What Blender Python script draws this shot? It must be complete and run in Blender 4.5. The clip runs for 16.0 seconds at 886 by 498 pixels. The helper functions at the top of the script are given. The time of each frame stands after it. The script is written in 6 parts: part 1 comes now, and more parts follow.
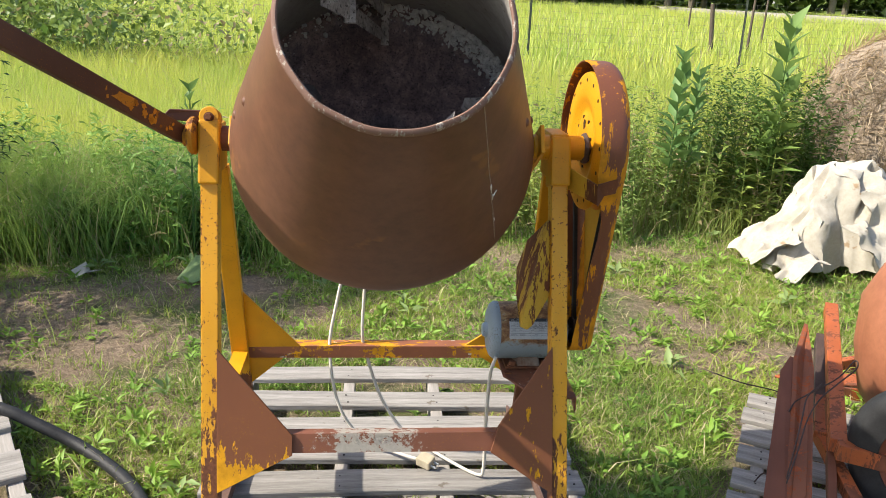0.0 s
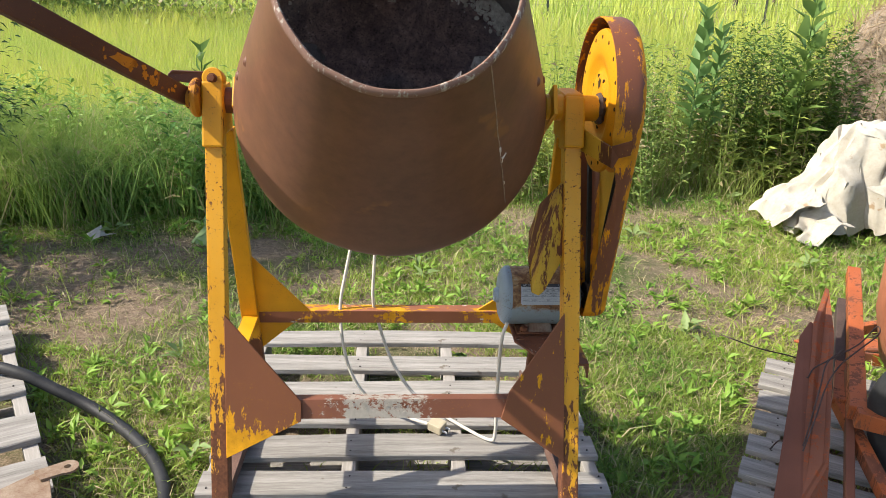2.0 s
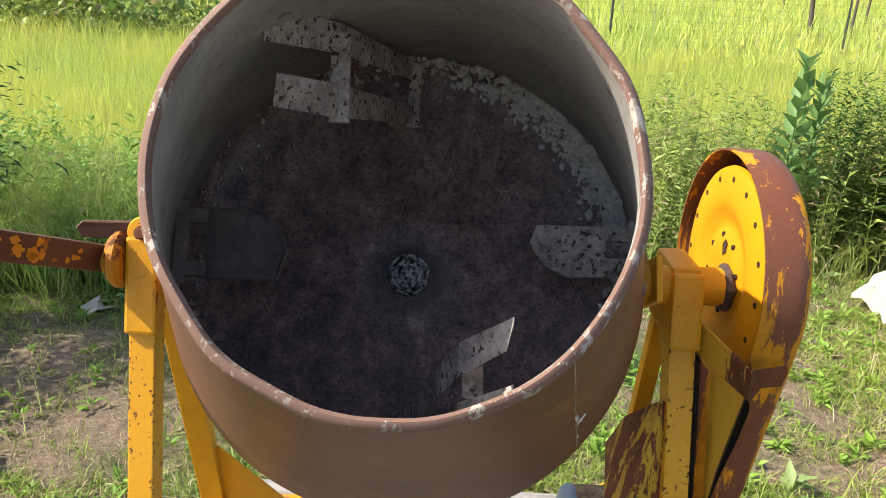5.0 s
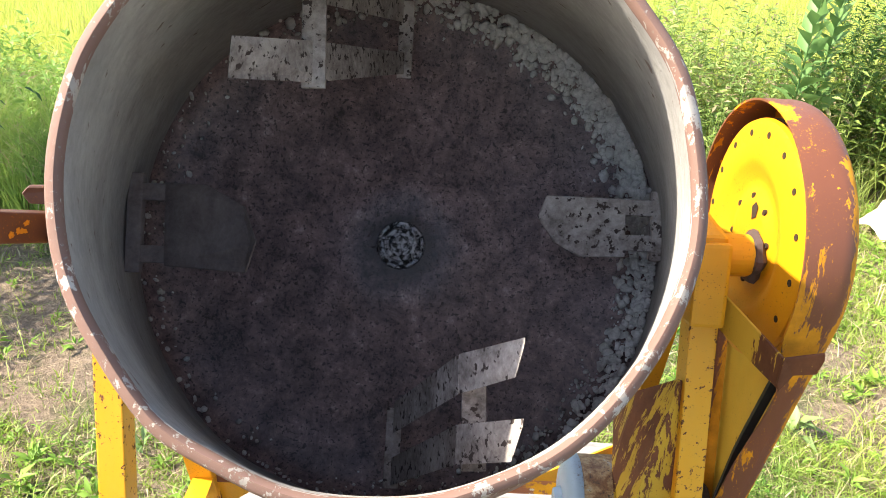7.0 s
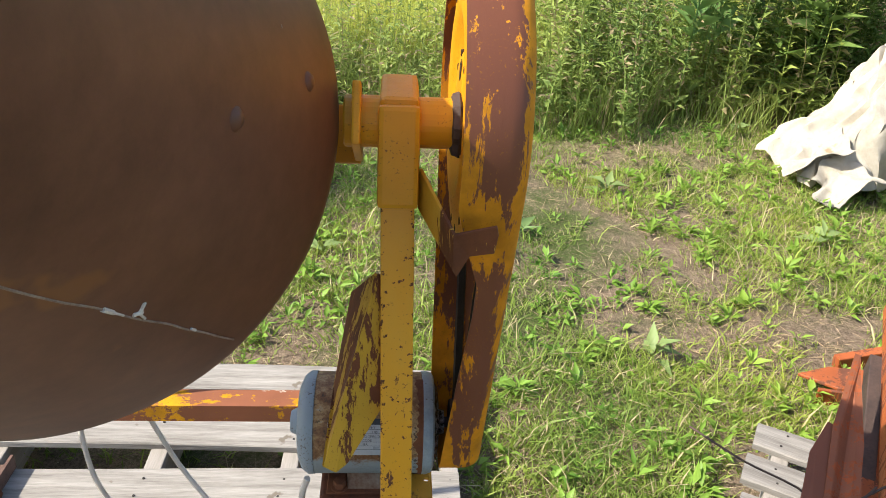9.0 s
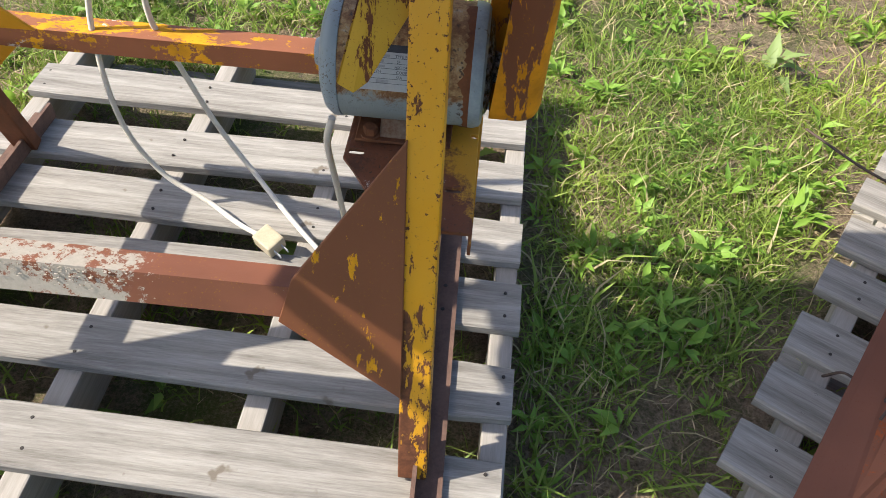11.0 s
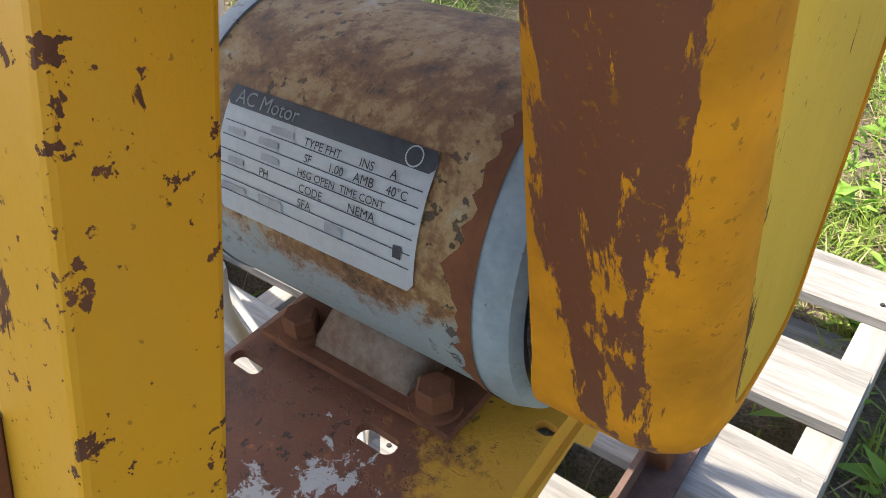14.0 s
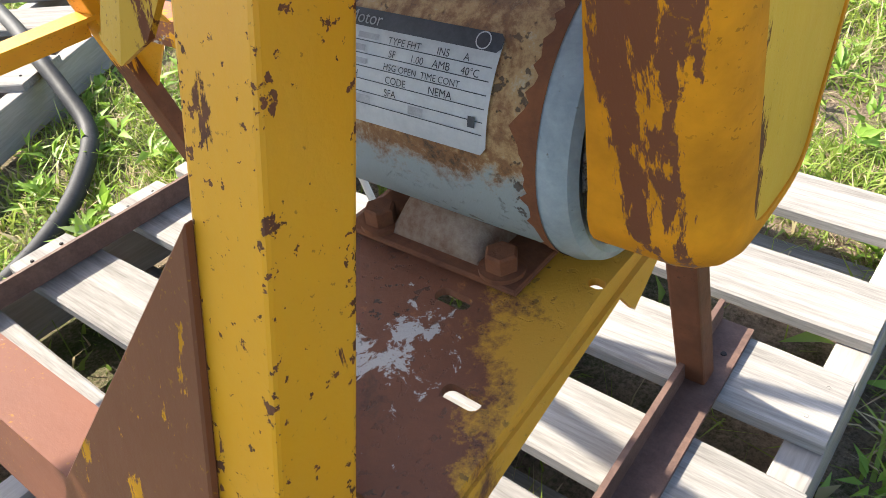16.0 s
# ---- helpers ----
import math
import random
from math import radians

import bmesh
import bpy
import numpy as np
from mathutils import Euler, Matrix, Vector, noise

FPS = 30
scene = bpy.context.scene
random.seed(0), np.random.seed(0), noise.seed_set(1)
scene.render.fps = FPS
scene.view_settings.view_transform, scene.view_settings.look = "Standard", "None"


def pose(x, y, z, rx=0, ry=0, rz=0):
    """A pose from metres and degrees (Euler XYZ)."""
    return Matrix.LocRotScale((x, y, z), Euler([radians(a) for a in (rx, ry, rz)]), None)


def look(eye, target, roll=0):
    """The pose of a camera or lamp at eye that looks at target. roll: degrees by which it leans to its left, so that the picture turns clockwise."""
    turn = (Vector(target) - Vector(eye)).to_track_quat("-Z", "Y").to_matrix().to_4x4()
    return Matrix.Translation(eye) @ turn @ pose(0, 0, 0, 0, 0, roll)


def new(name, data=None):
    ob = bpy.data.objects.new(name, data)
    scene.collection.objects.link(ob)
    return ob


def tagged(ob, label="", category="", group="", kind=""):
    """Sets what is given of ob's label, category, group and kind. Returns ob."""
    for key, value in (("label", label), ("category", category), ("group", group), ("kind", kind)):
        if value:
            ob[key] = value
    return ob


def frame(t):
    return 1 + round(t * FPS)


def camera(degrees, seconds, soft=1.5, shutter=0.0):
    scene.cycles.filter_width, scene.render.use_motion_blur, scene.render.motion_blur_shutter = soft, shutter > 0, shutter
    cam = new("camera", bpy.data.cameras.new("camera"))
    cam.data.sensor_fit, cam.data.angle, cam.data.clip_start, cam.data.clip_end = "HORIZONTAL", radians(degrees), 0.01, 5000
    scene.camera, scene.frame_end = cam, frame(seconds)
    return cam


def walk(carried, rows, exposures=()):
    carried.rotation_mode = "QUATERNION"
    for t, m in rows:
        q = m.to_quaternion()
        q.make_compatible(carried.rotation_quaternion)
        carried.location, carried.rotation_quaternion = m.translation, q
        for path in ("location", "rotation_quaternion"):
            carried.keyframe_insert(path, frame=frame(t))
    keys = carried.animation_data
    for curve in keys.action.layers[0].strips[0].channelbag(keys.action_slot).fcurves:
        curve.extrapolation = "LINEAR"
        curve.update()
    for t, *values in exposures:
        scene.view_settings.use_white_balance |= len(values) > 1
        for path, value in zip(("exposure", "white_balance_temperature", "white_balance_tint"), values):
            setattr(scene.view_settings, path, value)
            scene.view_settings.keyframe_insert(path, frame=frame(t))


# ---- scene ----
cam = camera(59.8, 16.0, soft=0.6)
PATH = [
    (0, (-0.123, 0.81, 1.373), (0.068, 2.713, 0.789), 2.5),
    (0.5, (-0.105, 0.843, 1.341), (0.076, 2.721, 0.679), 2.5),
    (1, (-0.102, 0.849, 1.329), (0.066, 2.709, 0.611), 2.4),
    (1.5, (-0.097, 0.853, 1.329), (0.059, 2.71, 0.603), 2.3),
    (2, (-0.098, 0.847, 1.368), (0.045, 2.722, 0.688), 2.0),
    (2.5, (-0.096, 0.847, 1.392), (0.03, 2.748, 0.783), 1.9),
    (3, (-0.091, 0.856, 1.408), (0.017, 2.778, 0.863), 2.0),
    (3.5, (-0.082, 0.926, 1.435), (0.009, 2.858, 0.923), 2.1),
    (4, (-0.075, 1.131, 1.457), (-0.007, 3.059, 0.931), 2.6),
    (4.5, (-0.067, 1.339, 1.487), (-0.035, 3.253, 0.908), 2.8),
    (4.7, (-0.049, 1.424, 1.493), (-0.03, 3.328, 0.883), 2.9),
    (6.8, (-0.065, 1.687, 1.546), (-0.058, 3.488, 0.676), 2.8),
    (7, (-0.053, 1.67, 1.528), (-0.018, 3.47, 0.656), 3.0),
    (7.5, (0.099, 1.693, 1.472), (0.208, 3.489, 0.599), 3.4),
    (8, (0.275, 1.74, 1.44), (0.428, 3.534, 0.57), 3.4),
    (8.5, (0.305, 1.764, 1.421), (0.471, 3.54, 0.516), 3.5),
    (9, (0.316, 1.776, 1.385), (0.457, 3.517, 0.409), 3.5),
    (9.5, (0.332, 1.782, 1.325), (0.424, 3.466, 0.249), 3.2),
    (10, (0.347, 1.788, 1.255), (0.385, 3.388, 0.055), 3.0),
    (10.2, (0.351, 1.798, 1.233), (0.37, 3.349, -0.029), 3.0),
    (12.3, (0.451, 2.15, 0.898), (0.1, 3.251, -0.735), 3.2),
    (12.5, (0.453, 2.226, 0.855), (0.016, 3.371, -0.725), 3.4),
    (13, (0.459, 2.334, 0.79), (-0.173, 3.567, -0.652), 2.7),
    (13.5, (0.467, 2.4, 0.781), (-0.379, 3.654, -0.528), -0.5),
    (14, (0.491, 2.433, 0.77), (-0.525, 3.669, -0.429), -3.6),
    (14.5, (0.51, 2.455, 0.757), (-0.611, 3.66, -0.38), -5.2),
    (15, (0.508, 2.456, 0.757), (-0.636, 3.644, -0.375), -6.0),
    (15.5, (0.509, 2.428, 0.76), (-0.606, 3.604, -0.412), -6.9),
    (16, (0.525, 2.357, 0.767), (-0.54, 3.533, -0.45), -7.6),
]
walk(cam, [(t, look(eye, target, roll)) for t, eye, target, roll in PATH], [(0, 1.05), (4.7, 1.15), (6.8, 2.0), (7.5, 1.9), (8.0, 1.2), (10.2, 1.15), (12.3, 1.25), (13.2, 1.45), (14.0, 1.75), (14.6, 1.85), (15.2, 1.88), (15.5, 1.85), (16.0, 1.82)])

# ---- sky and sun ----
SUN = Vector((-1.04, -0.10, 1.0)).normalized()
world = bpy.data.worlds.new("world")
scene.world = world
world.use_nodes = True
wn = world.node_tree.nodes
sky = wn.new("ShaderNodeTexSky")
sky.sky_type = 'NISHITA'
sky.sun_disc = False
sky.sun_elevation = math.asin(SUN.z)
sky.sun_rotation = math.atan2(SUN.x, SUN.y)
sky.dust_density = 2.0
world.node_tree.links.new(sky.outputs[0], wn["Background"].inputs[0])
wn["Background"].inputs[1].default_value = 0.12
sun_data = bpy.data.lights.new("sun", 'SUN')
sun_data.energy = 4.1
sun_data.angle = radians(0.6)
sun_data.color = (1.0, 0.93, 0.80)
sun = new("sun", sun_data)
sun.matrix_world = look((0, 0, 8), Vector((0, 0, 8)) - SUN)


# ---- materials ----
def lerp_nodes(nt, fac, a, b):
    n = nt.nodes.new("ShaderNodeMix")
    n.data_type = 'RGBA'
    for sock, v in ((0, fac), (6, a), (7, b)):
        if hasattr(v, "is_linked"):
            nt.links.new(v, n.inputs[sock])
        elif sock == 0:
            n.inputs[0].default_value = v
        else:
            n.inputs[sock].default_value = (*v, 1) if len(v) == 3 else v
    return n.outputs[2]


def noise_node(nt, vec, scale, detail=6.0, rough=0.6, stretch=(1, 1, 1), dist=0.0):
    m = nt.nodes.new("ShaderNodeMapping")
    m.inputs["Scale"].default_value = stretch
    nt.links.new(vec, m.inputs[0])
    n = nt.nodes.new("ShaderNodeTexNoise")
    n.inputs["Scale"].default_value = scale
    n.inputs["Detail"].default_value = detail
    n.inputs["Roughness"].default_value = rough
    n.inputs["Distortion"].default_value = dist
    nt.links.new(m.outputs[0], n.inputs["Vector"])
    return n.outputs[0]


def ramp(nt, val, lo, hi):
    n = nt.nodes.new("ShaderNodeMapRange")
    n.inputs["From Min"].default_value = lo
    n.inputs["From Max"].default_value = hi
    nt.links.new(val, n.inputs["Value"])
    return n.outputs[0]


def mathn(nt, op, a, b):
    n = nt.nodes.new("ShaderNodeMath")
    n.operation = op
    for i, v in enumerate((a, b)):
        if hasattr(v, "is_linked"):
            nt.links.new(v, n.inputs[i])
        else:
            n.inputs[i].default_value = v
    return n.outputs[0]


def start_material(name):
    m = bpy.data.materials.new(name)
    m.use_nodes = True
    nt = m.node_tree
    b = nt.nodes["Principled BSDF"]
    tc = nt.nodes.new("ShaderNodeTexCoord")
    return m, nt, b, tc.outputs["Object"]


def set_in(nt, b, name, v):
    if hasattr(v, "is_linked"):
        nt.links.new(v, b.inputs[name])
    else:
        b.inputs[name].default_value = v


def bump(nt, b, height, strength=0.3, dist=0.01):
    n = nt.nodes.new("ShaderNodeBump")
    n.inputs["Strength"].default_value = strength
    n.inputs["Distance"].default_value = dist
    nt.links.new(height, n.inputs["Height"])
    nt.links.new(n.outputs[0], b.inputs["Normal"])


def chipped(name, top, under, amount, scale=9.0, stretch=(1, 1, 1), rough=0.45, third=None, third_amount=0.0, falloff=None, tint=0.25, fine=0.06):
    """Paint of colour top, worn through to under over a share of its area. falloff: (axis, from, to, gain): more wear along an axis."""
    m, nt, b, vec = start_material(name)
    n1 = noise_node(nt, vec, scale, 9.0, 0.68, stretch, 0.25)
    n2 = noise_node(nt, vec, scale * 7, 6.0, 0.75, stretch)
    n3 = noise_node(nt, vec, scale * 3.0, 6.0, 0.7, (stretch[0] * 1.6, stretch[1] * 1.6, stretch[2] * 0.28), 0.2)
    val = mathn(nt, 'ADD', mathn(nt, 'ADD', mathn(nt, 'MULTIPLY', n1, 0.5), mathn(nt, 'MULTIPLY', n3, 0.3)), mathn(nt, 'MULTIPLY', n2, 0.2))
    if callable(falloff):
        val = mathn(nt, 'ADD', val, falloff(nt, vec))
    elif falloff:
        sep = nt.nodes.new("ShaderNodeSeparateXYZ")
        nt.links.new(vec, sep.inputs[0])
        axis, lo, hi, gain = falloff
        val = mathn(nt, 'ADD', val, mathn(nt, 'MULTIPLY', ramp(nt, sep.outputs[axis], lo, hi), gain))
    edge = 0.5 + (0.5 - amount) * 0.26
    mask = ramp(nt, val, edge - 0.006, edge + 0.006)
    big = noise_node(nt, vec, 3.5, 4.0, 0.6)
    dark = tuple(c * (1 - tint) for c in top)
    lite = tuple(min(1, c * (1 + tint * 0.5)) for c in top)
    col = lerp_nodes(nt, ramp(nt, big, 0.35, 0.65), dark, lite)
    u2 = tuple(c * 0.6 for c in under)
    ucol = lerp_nodes(nt, ramp(nt, noise_node(nt, vec, 22, 6.0), 0.35, 0.65), u2, under)
    col = lerp_nodes(nt, mask, col, ucol)
    if third:
        t1 = noise_node(nt, vec, scale * 1.7, 7.0, 0.7, stretch, 0.4)
        e3 = 0.5 + (0.5 - third_amount) * 0.4
        col = lerp_nodes(nt, ramp(nt, t1, e3 - 0.01, e3 + 0.01), col, third)
    spots = mathn(nt, 'MULTIPLY', ramp(nt, noise_node(nt, vec, 330, 3.0, 0.6), 0.69 - fine, 0.72 - fine), ramp(nt, noise_node(nt, vec, 18, 4.0, 0.6), 0.42, 0.58))
    col = lerp_nodes(nt, mathn(nt, 'MULTIPLY', spots, 0.8), col, tuple(c * 0.45 for c in under))
    set_in(nt, b, "Base Color", col)
    rgh = mathn(nt, 'ADD', mathn(nt, 'MULTIPLY', mask, 0.3), mathn(nt, 'MULTIPLY', n2, 0.25))
    set_in(nt, b, "Roughness", mathn(nt, 'ADD', rgh, rough - 0.1))
    b.inputs["Specular IOR Level"].default_value = 0.35
    bump(nt, b, mathn(nt, 'SUBTRACT', mathn(nt, 'MULTIPLY', n2, 0.5), mathn(nt, 'MULTIPLY', mask, 0.6)), 0.35, 0.002)
    return m


def mottled(name, a, c, scale, rough=0.8, stretch=(1, 1, 1), lo=0.35, hi=0.65, relief=0.4, rdist=0.004, spots=None, spot_scale=60, spot_at=0.62, spec=0.3, per_piece=0.0):
    m, nt, b, vec = start_material(name)
    n1 = noise_node(nt, vec, scale, 8.0, 0.65, stretch, 0.3)
    n2 = noise_node(nt, vec, scale * 9, 5.0, 0.7, stretch)
    f = mathn(nt, 'ADD', mathn(nt, 'MULTIPLY', n1, 0.65), mathn(nt, 'MULTIPLY', n2, 0.35))
    col = lerp_nodes(nt, ramp(nt, f, lo, hi), a, c)
    if spots:
        sp = ramp(nt, noise_node(nt, vec, spot_scale, 4.0, 0.6), spot_at, spot_at + 0.04)
        col = lerp_nodes(nt, sp, col, spots)
    if per_piece:
        oi = nt.nodes.new("ShaderNodeObjectInfo")
        hsv = nt.nodes.new("ShaderNodeHueSaturation")
        nt.links.new(mathn(nt, 'ADD', mathn(nt, 'MULTIPLY', oi.outputs["Random"], per_piece), 1 - per_piece * 0.6), hsv.inputs["Value"])
        nt.links.new(col, hsv.inputs["Color"])
        col = hsv.outputs[0]
    set_in(nt, b, "Base Color", col)
    set_in(nt, b, "Roughness", rough)
    b.inputs["Specular IOR Level"].default_value = spec
    bump(nt, b, f, relief, rdist)
    return m


def leafy(name, a, c, trans=0.35, dry=None, dry_share=0.12):
    """Thin leaves and blades: colour differs from piece to piece, and light shines through."""
    m, nt, b, vec = start_material(name)
    geo = nt.nodes.new("ShaderNodeNewGeometry")
    rnd = geo.outputs["Random Per Island"]
    col = lerp_nodes(nt, rnd, a, c)
    big = noise_node(nt, vec, 0.9, 3.0, 0.5)
    col = lerp_nodes(nt, ramp(nt, big, 0.35, 0.7), col, tuple(x * y for x, y in zip(c, (1.15, 1.0, 0.8))))
    if dry:
        fr = mathn(nt, 'FRACT', mathn(nt, 'MULTIPLY', rnd, 37.0), 0.0)
        col = lerp_nodes(nt, mathn(nt, 'LESS_THAN', fr, dry_share), col, dry)
    set_in(nt, b, "Base Color", col)
    b.inputs["Roughness"].default_value = 0.5
    b.inputs["Specular IOR Level"].default_value = 0.3
    t = nt.nodes.new("ShaderNodeBsdfTranslucent")
    nt.links.new(col, t.inputs[0])
    mix = nt.nodes.new("ShaderNodeMixShader")
    mix.inputs[0].default_value = trans
    nt.links.new(b.outputs[0], mix.inputs[1])
    nt.links.new(t.outputs[0], mix.inputs[2])
    nt.links.new(mix.outputs[0], nt.nodes["Material Output"].inputs[0])
    return m


def top_of_two(nt, a, b):
    return mathn(nt, 'MAXIMUM', a, b)


def leg_paint(name, top, under):
    """Yellow paint on the front legs: rust specks along the corners, brown streaks low on the front."""
    m, nt, b, vec = start_material(name)
    sep = nt.nodes.new("ShaderNodeSeparateXYZ")
    nt.links.new(vec, sep.inputs[0])
    x, y, z = sep.outputs
    right = mathn(nt, 'GREATER_THAN', x, 0.0)
    mid = mathn(nt, 'ADD', mathn(nt, 'MULTIPLY', right, 0.820), -0.476)
    slope = mathn(nt, 'ADD', mathn(nt, 'MULTIPLY', right, -0.008), -0.011)
    off = mathn(nt, 'SUBTRACT', x, mathn(nt, 'ADD', mid, mathn(nt, 'MULTIPLY', z, slope)))
    deep = mathn(nt, 'SUBTRACT', y, mathn(nt, 'ADD', mathn(nt, 'MULTIPLY', z, 0.28), 2.312))
    corner = mathn(nt, 'MULTIPLY', ramp(nt, mathn(nt, 'ABSOLUTE', off, 0.0), 0.010, 0.0195), ramp(nt, mathn(nt, 'ABSOLUTE', deep, 0.0), 0.011, 0.021))
    speck = noise_node(nt, vec, 150, 4.0, 0.65)
    chip = noise_node(nt, vec, 42, 7.0, 0.7, (1, 1, 0.55), 0.3)
    streak = noise_node(nt, vec, 62, 7.0, 0.7, (1.4, 1.4, 0.11), 0.2)
    v1 = mathn(nt, 'ADD', mathn(nt, 'ADD', mathn(nt, 'MULTIPLY', speck, 0.62), mathn(nt, 'MULTIPLY', chip, 0.38)), mathn(nt, 'MULTIPLY', corner, 0.062))
    low = ramp(nt, z, 0.70, 0.34)
    side = ramp(nt, mathn(nt, 'MULTIPLY', off, mathn(nt, 'SUBTRACT', 1.0, mathn(nt, 'MULTIPLY', right, 2.0))), -0.012, 0.020)
    v2 = mathn(nt, 'ADD', mathn(nt, 'ADD', mathn(nt, 'MULTIPLY', streak, 0.6), mathn(nt, 'MULTIPLY', chip, 0.4)), mathn(nt, 'ADD', mathn(nt, 'MULTIPLY', mathn(nt, 'MULTIPLY', low, side), 0.12), mathn(nt, 'MULTIPLY', ramp(nt, z, 0.50, 0.22), 0.10)))
    v2 = mathn(nt, 'ADD', v2, mathn(nt, 'MULTIPLY', mathn(nt, 'MULTIPLY', ramp(nt, z, 0.62, 0.40), mathn(nt, 'SUBTRACT', 1.0, right)), 0.07))
    mask = top_of_two(nt, ramp(nt, v1, 0.596, 0.610), ramp(nt, v2, 0.604, 0.618))
    wide = ramp(nt, noise_node(nt, vec, 5, 5.0, 0.6, (1, 1, 0.5)), 0.3, 0.7)
    fade = ramp(nt, noise_node(nt, vec, 26, 6.0, 0.7, (1, 1, 0.35)), 0.35, 0.7)
    col = lerp_nodes(nt, wide, tuple(c * 0.84 for c in top), tuple(c * 1.06 for c in top))
    col = lerp_nodes(nt, mathn(nt, 'MULTIPLY', fade, 0.35), col, (0.60, 0.33, 0.045))
    dust = ramp(nt, noise_node(nt, vec, 300, 3.0, 0.6), 0.66, 0.70)
    col = lerp_nodes(nt, mathn(nt, 'MULTIPLY', dust, 0.5), col, tuple(c * 0.6 for c in under))
    ucol = lerp_nodes(nt, ramp(nt, noise_node(nt, vec, 90, 5.0), 0.35, 0.65), tuple(c * 0.5 for c in under), under)
    set_in(nt, b, "Base Color", lerp_nodes(nt, mask, col, ucol))
    set_in(nt, b, "Roughness", mathn(nt, 'ADD', mathn(nt, 'MULTIPLY', mask, 0.35), mathn(nt, 'ADD', mathn(nt, 'MULTIPLY', chip, 0.2), 0.32)))
    b.inputs["Specular IOR Level"].default_value = 0.4
    bump(nt, b, mathn(nt, 'SUBTRACT', mathn(nt, 'MULTIPLY', speck, 0.3), mathn(nt, 'MULTIPLY', mask, 0.8)), 0.5, 0.0016)
    return m


def guard_wear(nt, vec):
    """Brown overpaint on the guard's rim is worn along the fold, round the strap and low down."""
    sep = nt.nodes.new("ShaderNodeSeparateXYZ")
    nt.links.new(vec, sep.inputs[0])
    x, z = sep.outputs[0], sep.outputs[2]
    strap = mathn(nt, 'MULTIPLY', ramp(nt, z, 0.94, 1.00), ramp(nt, z, 1.16, 1.06))
    v = mathn(nt, 'ADD', mathn(nt, 'MULTIPLY', ramp(nt, x, 0.439, 0.451), 0.095), mathn(nt, 'MULTIPLY', strap, 0.050))
    v = mathn(nt, 'ADD', v, mathn(nt, 'MULTIPLY', ramp(nt, x, 0.416, 0.396), 0.030))
    return mathn(nt, 'ADD', v, mathn(nt, 'MULTIPLY', ramp(nt, z, 0.80, 0.62), 0.125))


def near_fold(nt, vec):
    """More wear along the fold between the front and the side of the belt guard, and along its rear edge."""
    sep = nt.nodes.new("ShaderNodeSeparateXYZ")
    nt.links.new(vec, sep.inputs[0])
    edge = mathn(nt, 'ADD', sep.outputs[1], mathn(nt, 'MULTIPLY', sep.outputs[2], 0.27))
    return mathn(nt, 'ADD', mathn(nt, 'MULTIPLY', ramp(nt, edge, 2.800, 2.755), 0.125), mathn(nt, 'MULTIPLY', ramp(nt, sep.outputs[2], 0.60, 0.55), 0.05))


YEL, BRN = (0.66, 0.305, 0.008), (0.158, 0.055, 0.023)
RUST = (0.20, 0.075, 0.03)
M_YELLOW = chipped("yellow_paint", YEL, BRN, 0.03, 16, (1, 1, 0.5))
M_REAR_LEG = chipped("rear_leg_paint", YEL, BRN, 0.04, 20, (1.4, 1.4, 0.25), falloff=(2, 0.44, 0.30, 0.25))
M_YELLOW_BRIGHT = chipped("pulley_yellow", (0.62, 0.265, 0.005), BRN, 0.04, 20, tint=0.1)
M_LEG = leg_paint("leg_paint", YEL, BRN)
M_GUSSET = chipped("brown_overpaint", BRN, YEL, 0.17, 8, (1.3, 1.3, 0.5), rough=0.6, tint=0.12)
M_GUSSET_LOW = chipped("brown_overpaint_worn_low", BRN, YEL, 0.08, 12, (1.5, 1.5, 0.22), rough=0.6, falloff=(2, 0.43, 0.325, 0.19), tint=0.12)
M_SHROUD = chipped("guard_paint", (0.165, 0.058, 0.030), (0.70, 0.285, 0.007), 0.24, 11, (1.6, 1.6, 0.30), rough=0.45, falloff=guard_wear, tint=0.12)
M_SHROUD_Y = chipped("guard_side_paint", (0.60, 0.36, 0.035), BRN, 0.10, 13, (1.2, 1.2, 0.42), tint=0.25, fine=0.03, falloff=near_fold)
M_BAR = chipped("bar_paint", (0.17, 0.062, 0.035), YEL, 0.10, 10, (0.6, 1, 1), rough=0.6)
M_BAR_Y = chipped("rear_bar_paint", (0.24, 0.085, 0.04), YEL, 0.42, 10, (0.5, 1, 1), rough=0.6, third=(0.5, 0.44, 0.38), third_amount=0.14)
M_SEAM = mottled("weld_seam_primer", (0.16, 0.10, 0.075), (0.36, 0.30, 0.25), 60, 0.8, relief=0.4)
M_BELL = mottled("scuffed_bell_grey", (0.20, 0.25, 0.285), (0.34, 0.40, 0.44), 26, 0.4, relief=0.15, spots=(0.13, 0.12, 0.11), spot_scale=70, spot_at=0.64)
M_RIM = chipped("rim_paint", (0.20, 0.115, 0.088), (0.43, 0.375, 0.325), 0.36, 34, rough=0.75, fine=0.05)
# The pale patches in these two are sky glints painted into the colour.
M_BLACK_GLINTS = mottled("black_with_glints", (0.030, 0.030, 0.031), (0.55, 0.55, 0.56), 110, 0.16, lo=0.45, hi=0.62, relief=1.0, rdist=0.006, spec=1.0)
M_BLACK_GLINTS.node_tree.nodes["Principled BSDF"].inputs["Metallic"].default_value = 0.3
M_GREASED_NUT = mottled("greased_steel_glints", (0.03, 0.03, 0.034), (0.72, 0.72, 0.74), 130, 0.20, lo=0.46, hi=0.54, relief=1.0, rdist=0.004, spec=1.0)
M_GREASED_NUT.node_tree.nodes["Principled BSDF"].inputs["Metallic"].default_value = 0.5
